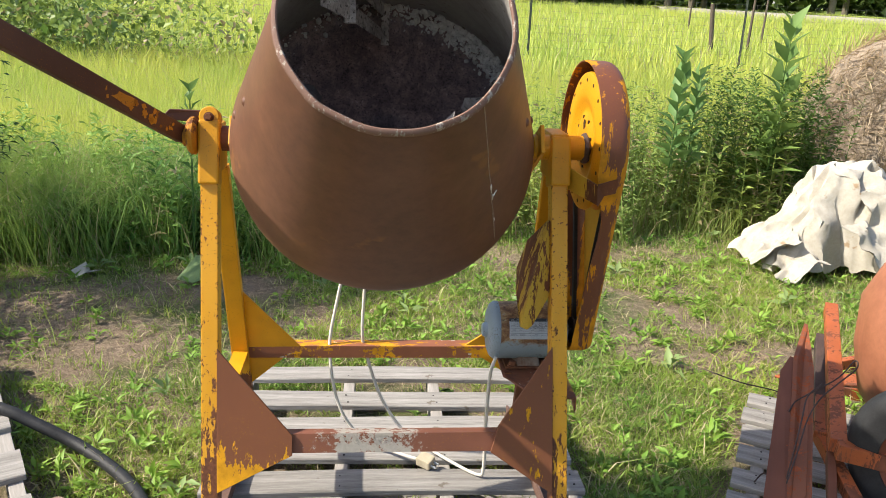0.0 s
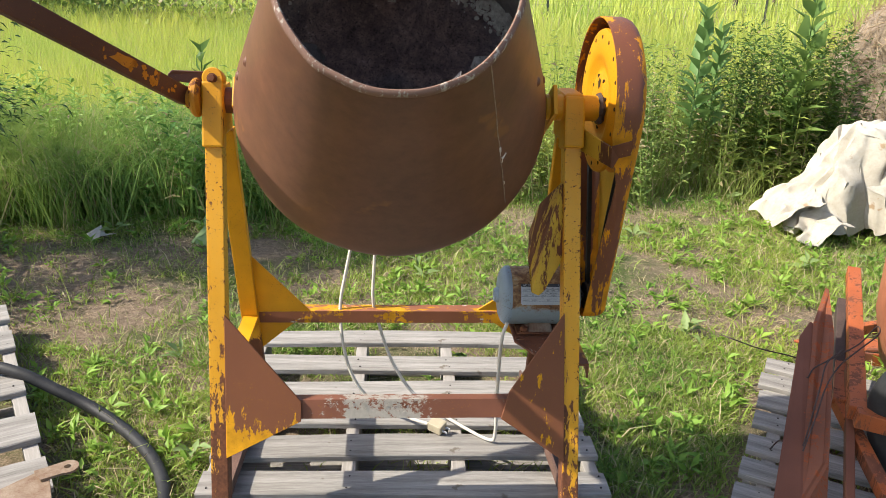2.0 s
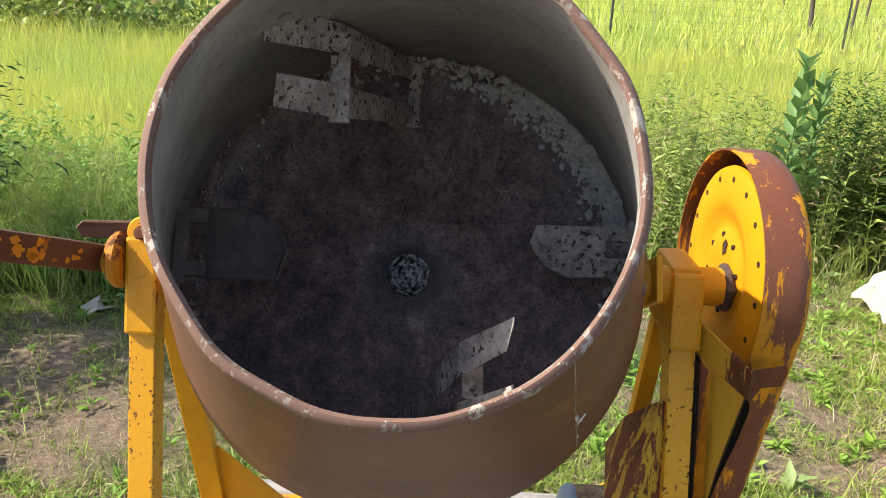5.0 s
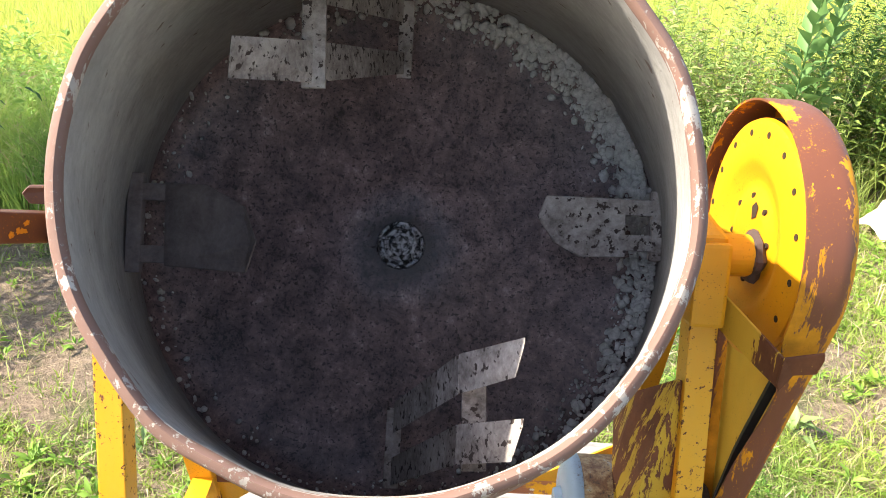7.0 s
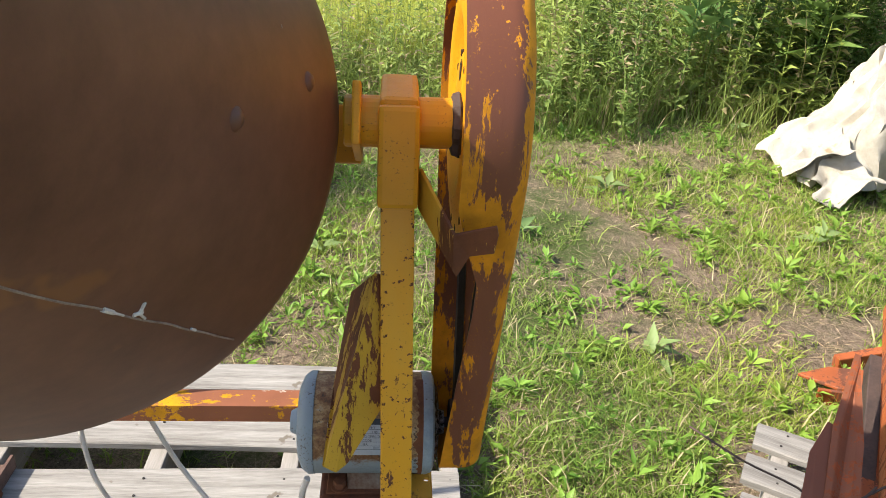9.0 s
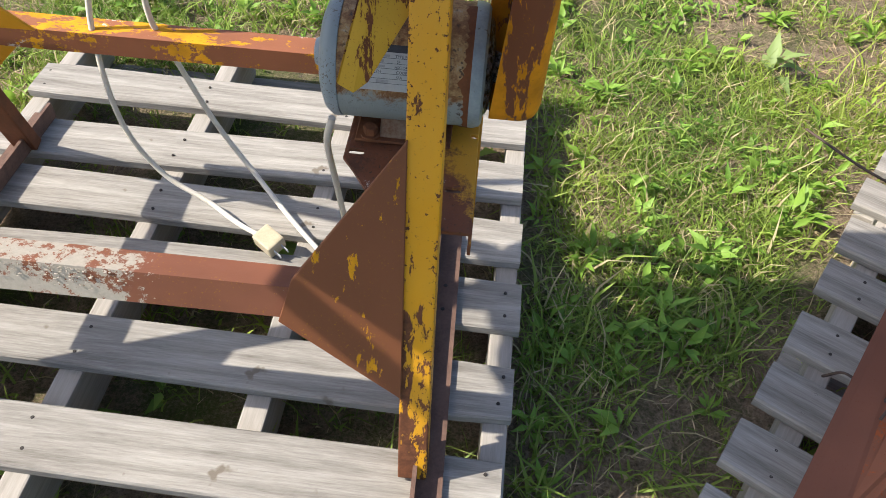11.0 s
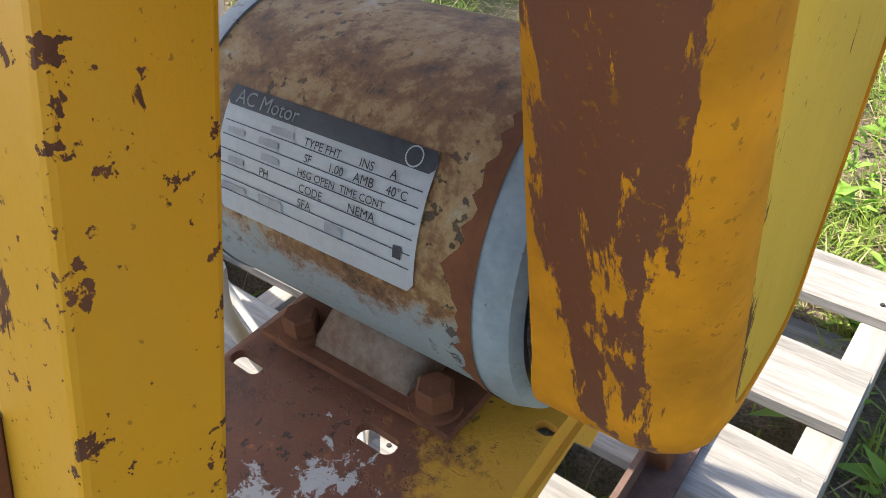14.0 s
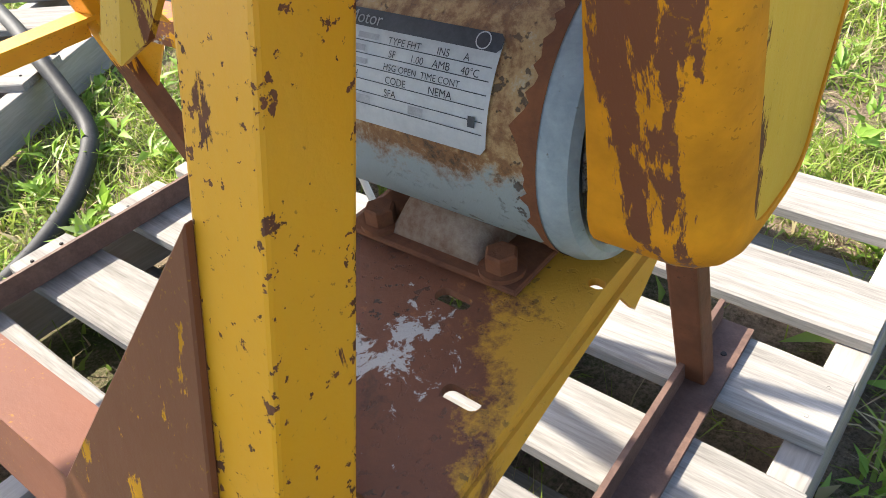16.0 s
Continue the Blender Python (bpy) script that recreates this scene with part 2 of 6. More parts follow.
M_HOLE = mottled("hole_shadow_steel", (0.02, 0.012, 0.006), (0.05, 0.028, 0.012), 60, 0.9)
M_FAINT = mottled("faded_ink", (0.22, 0.23, 0.25), (0.36, 0.37, 0.39), 90, 0.5, relief=0.05)
M_HUB = chipped("rusty_hub_paint", (0.50, 0.21, 0.012), BRN, 0.40, 24, rough=0.55)
M_SPLASH = chipped("splash_paint", (0.50, 0.29, 0.02), BRN, 0.50, 9, (1.5, 1.5, 0.3), rough=0.55)
M_SCAR = chipped("orange_scar", (0.55, 0.23, 0.012), BRN, 0.2, 40, rough=0.5)
M_LEVER = chipped("lever_paint", (0.10, 0.043, 0.026), (0.58, 0.24, 0.02), 0.13, 7, (1, 1, 1), rough=0.55)
M_DRUM = mottled("drum_primer", (0.084, 0.039, 0.025), (0.162, 0.074, 0.044), 4, 0.5, (1, 1, 1), 0.34, 0.64, 0.14, 0.002, (0.19, 0.085, 0.036), 6, 0.66)
M_DRUM_IN = mottled("cement_coating", (0.20, 0.185, 0.17), (0.37, 0.35, 0.325), 9, 0.9, (1, 1, 1), 0.33, 0.62, 0.8, 0.006, (0.16, 0.12, 0.10), 40, 0.66)
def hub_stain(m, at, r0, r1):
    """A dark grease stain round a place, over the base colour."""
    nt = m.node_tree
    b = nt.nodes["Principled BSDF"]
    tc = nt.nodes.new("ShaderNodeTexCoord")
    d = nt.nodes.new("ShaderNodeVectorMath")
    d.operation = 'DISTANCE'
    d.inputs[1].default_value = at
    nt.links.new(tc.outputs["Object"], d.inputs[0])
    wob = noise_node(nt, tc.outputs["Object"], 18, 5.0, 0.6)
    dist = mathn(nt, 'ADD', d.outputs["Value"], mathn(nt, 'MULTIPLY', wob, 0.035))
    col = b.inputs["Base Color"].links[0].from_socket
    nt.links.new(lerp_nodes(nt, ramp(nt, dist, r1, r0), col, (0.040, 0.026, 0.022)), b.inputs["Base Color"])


def cement_patch(m, x0, spread, colour):
    """Dried cement along a stretch of a bar, over the base colour."""
    nt = m.node_tree
    b = nt.nodes["Principled BSDF"]
    tc = nt.nodes.new("ShaderNodeTexCoord")
    sep = nt.nodes.new("ShaderNodeSeparateXYZ")
    nt.links.new(tc.outputs["Object"], sep.inputs[0])
    away = mathn(nt, 'ABSOLUTE', mathn(nt, 'SUBTRACT', sep.outputs[0], x0), 0.0)
    n = mathn(nt, 'ADD', mathn(nt, 'MULTIPLY', noise_node(nt, tc.outputs["Object"], 42, 9.0, 0.78), 0.75), mathn(nt, 'MULTIPLY', noise_node(nt, tc.outputs["Object"], 14, 4.0, 0.6), 0.25))
    n = mathn(nt, 'ADD', n, mathn(nt, 'MULTIPLY', ramp(nt, away, spread, spread * 0.45), 0.16))
    col = b.inputs["Base Color"].links[0].from_socket
    pale = lerp_nodes(nt, noise_node(nt, tc.outputs["Object"], 160, 4.0, 0.7), tuple(c * 0.55 for c in colour), colour)
    nt.links.new(lerp_nodes(nt, ramp(nt, n, 0.625, 0.645), col, pale), b.inputs["Base Color"])


cement_patch(M_BAR, -0.105, 0.16, (0.41, 0.37, 0.32))
M_SPLATTER = mottled("dried_cement", (0.24, 0.205, 0.17), (0.44, 0.40, 0.35), 90, 0.95, relief=0.6)
M_CRUST = mottled("cement_crust", (0.42, 0.40, 0.37), (0.78, 0.75, 0.71), 60, 0.95, relief=0.8)
M_BLADE = mottled("blade_cement", (0.15, 0.125, 0.115), (0.42, 0.375, 0.35), 16, 0.9, (1, 1, 1), 0.4, 0.6, 0.7, 0.004, (0.05, 0.036, 0.032), 120, 0.57)
M_PAD = mottled("paddle_steel", (0.10, 0.074, 0.068), (0.23, 0.185, 0.168), 20, 0.75, relief=0.6)
M_RUSTY = mottled("bare_rust", (0.09, 0.035, 0.02), RUST, 14, 0.85, relief=0.6)
M_DARKIRON = mottled("dark_iron", (0.035, 0.026, 0.024), (0.085, 0.055, 0.045), 20, 0.7, relief=0.5)
M_WOOD = mottled("weathered_pine", (0.105, 0.093, 0.081), (0.36, 0.338, 0.312), 9, 0.85, (0.30, 5, 5), 0.30, 0.63, 0.9, 0.003, (0.16, 0.135, 0.11), 11, 0.66, per_piece=0.22)
M_WOOD_Y = mottled("weathered_runner", (0.18, 0.165, 0.145), (0.38, 0.35, 0.32), 6, 0.85, (5, 0.35, 5), 0.3, 0.68, 0.5, 0.003)
M_RAIL = mottled("foot_rail_rust", (0.075, 0.042, 0.034), (0.17, 0.10, 0.075), 22, 0.7, relief=0.5)
M_FOOT = mottled("motor_foot_rust", (0.13, 0.065, 0.035), (0.27, 0.21, 0.155), 28, 0.75, relief=0.5)
M_NAIL = mottled("nail_iron", (0.02, 0.018, 0.017), (0.05, 0.04, 0.036), 80, 0.7)
M_MOTOR = chipped("motor_grey", (0.22, 0.27, 0.31), (0.16, 0.10, 0.05), 0.12, 9, rough=0.45, fine=0.1)
M_PLATE = mottled("label_foil", (0.34, 0.36, 0.385), (0.46, 0.48, 0.50), 30, 0.4, relief=0.05)
M_LABEL_DARK = mottled("label_ink", (0.03, 0.035, 0.045), (0.06, 0.065, 0.08), 60, 0.5, relief=0.05)


def rusted(name, colours, scale, masks=(), rough=0.65):
    """Weathered steel: colours blend softly from the first to the last, with pits; each mask lays (colour, place function) over it."""
    m, nt, b, vec = start_material(name)
    n = noise_node(nt, vec, scale, 10.0, 0.72, dist=0.4)
    fine = noise_node(nt, vec, scale * 5, 8.0, 0.78)
    f = mathn(nt, 'ADD', mathn(nt, 'MULTIPLY', n, 0.6), mathn(nt, 'MULTIPLY', fine, 0.4))
    col = colours[0]
    step = 0.26 / (len(colours) - 1)
    for k, c in enumerate(colours[1:]):
        at = 0.39 + step * k
        col = lerp_nodes(nt, ramp(nt, f, at, at + step * 0.8), col, c)
    for colour, place in masks:
        col = lerp_nodes(nt, place(nt, vec, f, fine), col, colour)
    pits = ramp(nt, noise_node(nt, vec, 160, 3.0, 0.6), 0.60, 0.64)
    big = ramp(nt, noise_node(nt, vec, 12, 4.0, 0.6), 0.45, 0.6)
    col = lerp_nodes(nt, mathn(nt, 'MULTIPLY', mathn(nt, 'MULTIPLY', pits, big), 0.85), col, (0.035, 0.02, 0.013))
    set_in(nt, b, "Base Color", col)
    set_in(nt, b, "Roughness", mathn(nt, 'ADD', mathn(nt, 'MULTIPLY', fine, 0.3), rough - 0.15))
    bump(nt, b, mathn(nt, 'SUBTRACT', f, mathn(nt, 'MULTIPLY', pits, 0.4)), 0.6, 0.003)
    return m


def spread(nt, vec, weights, lo, hi):
    """0 to 1 along a direction in the place."""
    d = nt.nodes.new("ShaderNodeVectorMath")
    d.operation = 'DOT_PRODUCT'
    d.inputs[1].default_value = weights
    nt.links.new(vec, d.inputs[0])
    return ramp(nt, d.outputs["Value"], lo, hi)


def bare_grey(nt, vec, f, fine):
    v = mathn(nt, 'ADD', mathn(nt, 'MULTIPLY', spread(nt, vec, (0, 0, 1), 0.610, 0.530), 0.5), mathn(nt, 'MULTIPLY', f, 1.0))
    return ramp(nt, v, 0.66, 0.76)


def yellow_corner(nt, vec, f, fine):
    v = mathn(nt, 'ADD', spread(nt, vec, (1, 0.45, 0), 1.470, 1.545), mathn(nt, 'MULTIPLY', f, 2.6))
    return ramp(nt, v, 1.80, 2.02)


def cement_splash(nt, vec, f, fine):
    """A grey splash of set cement beside the leg."""
    d = nt.nodes.new("ShaderNodeVectorMath")
    d.operation = 'DISTANCE'
    d.inputs[1].default_value = (0.305, 2.535, 0.495)
    nt.links.new(vec, d.inputs[0])
    v = mathn(nt, 'ADD', mathn(nt, 'MULTIPLY', ramp(nt, d.outputs["Value"], 0.060, 0.0), 0.24), mathn(nt, 'MULTIPLY', noise_node(nt, vec, 34, 8.0, 0.75, (1, 1, 1), 0.5), 1.0))
    return ramp(nt, v, 0.655, 0.675)


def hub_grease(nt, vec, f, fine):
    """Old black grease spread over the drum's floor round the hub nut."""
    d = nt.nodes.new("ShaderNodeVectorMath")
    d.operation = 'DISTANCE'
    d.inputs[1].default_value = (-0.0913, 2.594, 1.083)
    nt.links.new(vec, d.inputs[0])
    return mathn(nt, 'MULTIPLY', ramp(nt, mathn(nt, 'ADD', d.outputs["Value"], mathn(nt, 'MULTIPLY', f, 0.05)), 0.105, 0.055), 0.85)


def deep_pits(nt, vec, f, fine):
    """Black pits eaten into the drum's floor, close together."""
    return mathn(nt, 'MULTIPLY', ramp(nt, noise_node(nt, vec, 230, 2.0, 0.5), 0.60, 0.65), 0.75)


M_MOTOR_RUST = rusted("motor_rusted_grey", [(0.035, 0.019, 0.012), (0.18, 0.085, 0.032), (0.34, 0.215, 0.095), (0.38, 0.36, 0.29)], 24, [((0.24, 0.285, 0.30), bare_grey)])
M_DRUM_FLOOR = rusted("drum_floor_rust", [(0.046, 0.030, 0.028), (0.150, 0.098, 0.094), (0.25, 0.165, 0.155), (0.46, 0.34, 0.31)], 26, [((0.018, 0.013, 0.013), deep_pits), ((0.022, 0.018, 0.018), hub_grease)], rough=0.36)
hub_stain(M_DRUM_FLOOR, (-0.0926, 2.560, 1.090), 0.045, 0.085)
M_MPLATE = rusted("motor_plate_rust", [(0.075, 0.026, 0.013), (0.145, 0.048, 0.021), (0.165, 0.056, 0.024), (0.34, 0.13, 0.04)], 13, [((0.54, 0.27, 0.02), yellow_corner), ((0.46, 0.44, 0.42), cement_splash)])
M_RUBBER = mottled("black_rubber", (0.012, 0.012, 0.013), (0.03, 0.03, 0.032), 20, 0.6, relief=0.2)
M_CORD = mottled("cord_sheath", (0.50, 0.46, 0.40), (0.64, 0.60, 0.53), 20, 0.6, relief=0.1)
M_PLUG = mottled("plug_plastic", (0.34, 0.29, 0.20), (0.46, 0.40, 0.29), 30, 0.55, relief=0.1)
M_RED = chipped("orange_paint", (0.34, 0.088, 0.026), (0.20, 0.072, 0.038), 0.40, 14, (1, 1, 0.35), rough=0.5)
M_REDPLATE = chipped("worn_orange_plate", (0.20, 0.068, 0.032), (0.33, 0.082, 0.025), 0.36, 16, (1.5, 1.5, 0.3), rough=0.6)
M_REDRUST = chipped("worn_red_paint", (0.17, 0.060, 0.032), (0.33, 0.085, 0.03), 0.14, 8, rough=0.65)
M_REDDRUM = mottled("orange_drum", (0.20, 0.075, 0.038), (0.33, 0.13, 0.07), 4, 0.55, relief=0.1)
M_CLOTH = mottled("canvas_cloth", (0.33, 0.295, 0.235), (0.47, 0.435, 0.375), 5, 0.9, relief=0.3, spots=(0.30, 0.215, 0.135), spot_scale=7, spot_at=0.66)
M_GRASS = leafy("grass_blades", (0.050, 0.135, 0.022), (0.33, 0.45, 0.10), 0.4, (0.52, 0.44, 0.26), 0.16)
M_TALL = leafy("tall_grass", (0.27, 0.38, 0.06), (0.52, 0.59, 0.16), 0.45, (0.42, 0.38, 0.18), 0.1)
M_WEED = leafy("weed_leaves", (0.07, 0.18, 0.035), (0.25, 0.41, 0.09), 0.35, (0.35, 0.30, 0.15), 0.06)
M_CLOVER = leafy("low_weed_leaves", (0.065, 0.175, 0.022), (0.24, 0.41, 0.07), 0.35)
M_PALELEAF = leafy("pale_weed_leaves", (0.15, 0.25, 0.09), (0.22, 0.32, 0.13), 0.3)
M_EDGE = leafy("edge_grass", (0.12, 0.25, 0.055), (0.36, 0.50, 0.14), 0.4, (0.46, 0.40, 0.22), 0.12)
M_SCRUB = leafy("scrub_leaves", (0.09, 0.17, 0.035), (0.29, 0.39, 0.11), 0.35, (0.36, 0.29, 0.16), 0.16)
M_FARLEAF = leafy("far_leaves", (0.09, 0.16, 0.045), (0.19, 0.28, 0.085), 0.3)
M_DARKLEAF = leafy("cedar_leaves", (0.025, 0.07, 0.02), (0.05, 0.11, 0.03), 0.2)
M_BIGLEAF = leafy("milkweed_leaves", (0.07, 0.16, 0.045), (0.19, 0.32, 0.10), 0.35)
M_BUSH = leafy("bush_leaves", (0.030, 0.085, 0.020), (0.13, 0.23, 0.055), 0.3, (0.32, 0.26, 0.13), 0.05)
M_STRAW = leafy("straw", (0.26, 0.20, 0.13), (0.46, 0.37, 0.26), 0.15)
M_HAY = mottled("old_hay", (0.20, 0.15, 0.105), (0.42, 0.34, 0.26), 25, 0.95, (1, 1, 1), relief=0.9, rdist=0.02)
M_BARK = mottled("bark", (0.09, 0.075, 0.06), (0.22, 0.19, 0.155), 12, 0.95, (3, 3, 0.5), relief=0.8)
M_POST = mottled("fence_post_steel", (0.05, 0.06, 0.05), (0.12, 0.13, 0.11), 20, 0.7)
M_WOODPOST = mottled("dark_post_wood", (0.06, 0.045, 0.035), (0.14, 0.11, 0.09), 8, 0.9, (4, 4, 0.5))
M_WIRE = mottled("wire", (0.10, 0.10, 0.095), (0.2, 0.2, 0.19), 30, 0.5)
M_LOG = mottled("old_timber", (0.10, 0.07, 0.05), (0.28, 0.21, 0.15), 9, 0.9, (1, 4, 4))
M_TRACK = mottled("pale_track", (0.30, 0.27, 0.22), (0.40, 0.37, 0.31), 2, 0.95)


def ground_material():
    m, nt, b, vec = start_material("meadow_ground")
    n1 = noise_node(nt, vec, 1.7, 8.0, 0.65)
    n2 = noise_node(nt, vec, 34, 6.0, 0.7)
    n3 = noise_node(nt, vec, 0.12, 5.0, 0.6)
    n4 = noise_node(nt, vec, 170, 5.0, 0.75)
    n1 = mathn(nt, 'ADD', n1, mathn(nt, 'MULTIPLY', mathn(nt, 'SUBTRACT', n4, 0.5), 0.35))
    grit = mathn(nt, 'ADD', mathn(nt, 'MULTIPLY', n2, 0.45), mathn(nt, 'MULTIPLY', n4, 0.55))
    soil = lerp_nodes(nt, ramp(nt, grit, 0.36, 0.64), (0.11, 0.078, 0.056), (0.44, 0.335, 0.24))
    green = lerp_nodes(nt, n2, (0.06, 0.085, 0.03), (0.13, 0.17, 0.05))
    near = lerp_nodes(nt, ramp(nt, n1, 0.36, 0.52), green, soil)
    field = lerp_nodes(nt, ramp(nt, n3, 0.4, 0.62), (0.28, 0.38, 0.075), (0.40, 0.45, 0.14))
    field = lerp_nodes(nt, mathn(nt, 'MULTIPLY', n2, 0.5), field, (0.16, 0.22, 0.05))
    sep = nt.nodes.new("ShaderNodeSeparateXYZ")
    nt.links.new(vec, sep.inputs[0])
    col = lerp_nodes(nt, ramp(nt, sep.outputs[1], 5.0, 8.0), near, field)
    set_in(nt, b, "Base Color", col)
    b.inputs["Roughness"].default_value = 0.95
    b.inputs["Specular IOR Level"].default_value = 0.1
    bump(nt, b, mathn(nt, 'ADD', n2, n4), 0.9, 0.02)
    return m


M_GROUND = ground_material()


# ---- mesh helpers ----
def empty(name, at, label, category, group="", kind=""):
    e = new(name)
    e.location = at
    e.empty_display_size = 0.05
    return tagged(e, label, category, group, kind)


def finish(bm, name, material, smooth=0.0):
    me = bpy.data.meshes.new(name)
    bm.normal_update()
    bm.to_mesh(me)
    bm.free()
    me.materials.append(material)
    if smooth:
        me.shade_smooth()
        me.set_sharp_from_angle(angle=radians(smooth))
    return me


def top_of(ob):
    return top_of(ob.parent) if ob.parent else ob


def part(name, bm, material, parent, label="", smooth=0.0):
    ob = new(name, finish(bm, name, material, smooth))
    ob.parent = parent
    root = top_of(parent)
    if root.data is None and parent == root:
        ob.matrix_parent_inverse = Matrix.Translation(root.location).inverted()
    return tagged(ob, label)


def thing(name, bm, material, label, category, smooth=0.0, group="", kind=""):
    return tagged(new(name, finish(bm, name, material, smooth)), label, category, group, kind)


def box(bm, x0, x1, y0, y1, z0, z1, bevel=0.0, m=None):
    vs = [bm.verts.new((x, y, z)) for x in (x0, x1) for y in (y0, y1) for z in (z0, z1)]
    fs = [bm.faces.new([vs[i] for i in f]) for f in ((0, 1, 3, 2), (4, 6, 7, 5), (0, 4, 5, 1), (2, 3, 7, 6), (0, 2, 6, 4), (1, 5, 7, 3))]
    if m is not None:
        bmesh.ops.transform(bm, matrix=m, verts=vs)
    if bevel:
        es = list({e for f in fs for e in f.edges})
        bmesh.ops.bevel(bm, geom=es, offset=bevel, segments=2, affect='EDGES', profile=0.6)
    return bm


def beam(bm, p0, p1, w, h, up=(0, 0, 1), bevel=0.0):
    """A straight bar from p0 to p1, w across and h along up."""
    p0, p1 = Vector(p0), Vector(p1)
    d = (p1 - p0)
    z = d.normalized()
    x = Vector(up).cross(z).normalized()
    y = z.cross(x)
    m = Matrix((x, y, z)).transposed().to_4x4()
    m.translation = p0
    return box(bm, -w / 2, w / 2, -h / 2, h / 2, 0, d.length, bevel, m)


def angle_iron(bm, p0, p1, a, b, th, side, up):
    """An L section from p0 to p1: a flange of width a along side, another of width b along up, th thick."""
    p0, p1, s, u = Vector(p0), Vector(p1), Vector(side).normalized(), Vector(up).normalized()
    prof = [(0, 0), (a, 0), (a, th), (th, th), (th, b), (0, b)]
    r0 = [bm.verts.new(p0 + s * x + u * y) for x, y in prof]
    r1 = [bm.verts.new(p1 + s * x + u * y) for x, y in prof]
    for i in range(6):
        bm.faces.new((r0[i], r0[(i + 1) % 6], r1[(i + 1) % 6], r1[i]))
    bm.faces.new(r0[::-1])
    bm.faces.new(r1)
    bmesh.ops.recalc_face_normals(bm, faces=bm.faces)
    return bm


def slab(bm, pts, normal, th, bevel=0.0):
    """A flat plate: outline pts, th thick along normal."""
    n = Vector(normal).normalized() * th
    a = [bm.verts.new(Vector(p)) for p in pts]
    b = [bm.verts.new(Vector(p) + n) for p in pts]
    k = len(pts)
    fs = [bm.faces.new(a[::-1]), bm.faces.new(b)]
    for i in range(k):
        fs.append(bm.faces.new((a[i], a[(i + 1) % k], b[(i + 1) % k], b[i])))
    bmesh.ops.recalc_face_normals(bm, faces=fs)
    if bevel:
        bmesh.ops.bevel(bm, geom=list({e for f in fs for e in f.edges}), offset=bevel, segments=1, affect='EDGES')
    return bm


def lathe(bm, prof, seg, m, closed=False, a0=0.0, a1=2 * math.pi, wobble=0.0):
    """Turn the outline prof [(r, z)] about the z axis of m."""
    full = abs(a1 - a0 - 2 * math.pi) < 1e-6
    cols = seg if full else seg + 1
    rings = []
    for i in range(cols):
        a = a0 + (a1 - a0) * i / seg
        c, s = math.cos(a), math.sin(a)
        row = []
        for r, z in prof:
            k = 1 + wobble * noise.noise((c * 3, s * 3, z * 9)) if wobble else 1
            row.append(bm.verts.new(m @ Vector((r * k * c, r * k * s, z))))
        rings.append(row)
    n = len(prof)
    for i in range(seg):
        r0, r1 = rings[i], rings[(i + 1) % cols]
        for j in range(n if closed else n - 1):
            k = (j + 1) % n
            if prof[j][0] < 1e-6 and prof[k][0] < 1e-6:
                continue
            if prof[j][0] < 1e-6:
                bm.faces.new((r0[j], r1[k], r0[k]))
            elif prof[k][0] < 1e-6:
                bm.faces.new((r0[j], r1[j], r0[k]))
            else:
                bm.faces.new((r0[j], r1[j], r1[k], r0[k]))
    bmesh.ops.remove_doubles(bm, verts=bm.verts, dist=1e-6)
    bmesh.ops.recalc_face_normals(bm, faces=bm.faces)
    return bm


def axis_matrix(at, z):
    m = Vector(z).to_track_quat('Z', 'Y').to_matrix().to_4x4()
    m.translation = at
    return m


def rod(bm, p0, p1, r, seg=20, r1=None, bevel=0.0):
    p0, p1 = Vector(p0), Vector(p1)
    h = (p1 - p0).length
    q = r if r1 is None else r1
    b = min(bevel, r * 0.5, q * 0.5)
    prof = [(0, 0), (r - b, 0), (r, b), (q, h - b), (q - b, h), (0, h)] if b else [(0, 0), (r, 0), (q, h), (0, h)]
    return lathe(bm, prof, seg, axis_matrix(p0, p1 - p0))


def hexbolt(bm, at, axis, r, h):
    m = axis_matrix(at, axis)
    lathe(bm, [(0, 0), (r * 1.35, 0), (r * 1.35, h * 0.2), (r * 1.0, h * 0.22), (0, h * 0.22)], 18, m)
    lathe(bm, [(0, h * 0.2), (r, h * 0.2), (r, h * 0.9), (r * 0.85, h), (0, h)], 6, m)
    return bm


def catmull(pts, n):
    pts = [Vector(p) for p in pts]
    ext = [pts[0] * 2 - pts[1]] + pts + [pts[-1] * 2 - pts[-2]]
    out = []
    for i in range(1, len(ext) - 2):
        a, b, c, d = ext[i - 1:i + 3]
        for k in range(n):
            t = k / n
            out.append(0.5 * ((2 * b) + (c - a) * t + (2 * a - 5 * b + 4 * c - d) * t * t + (3 * b - a - 3 * c + d) * t ** 3))
    out.append(pts[-1])
    return out


def hose(bm, pts, r, seg=10, n=8):
    path = catmull(pts, n)
    rings = []
    x = None
    for i, p in enumerate(path):
        d = (path[min(i + 1, len(path) - 1)] - path[max(i - 1, 0)]).normalized()
        x = (d.orthogonal() if x is None else (x - d * x.dot(d))).normalized()
        y = d.cross(x)
        rings.append([bm.verts.new(p + r * (math.cos(6.2832 * k / seg) * x + math.sin(6.2832 * k / seg) * y)) for k in range(seg)])
    for a, b in zip(rings, rings[1:]):
        for k in range(seg):
            bm.faces.new((a[k], a[(k + 1) % seg], b[(k + 1) % seg], b[k]))
    bm.faces.new(rings[0][::-1])
    bm.faces.new(rings[-1])
    return bm


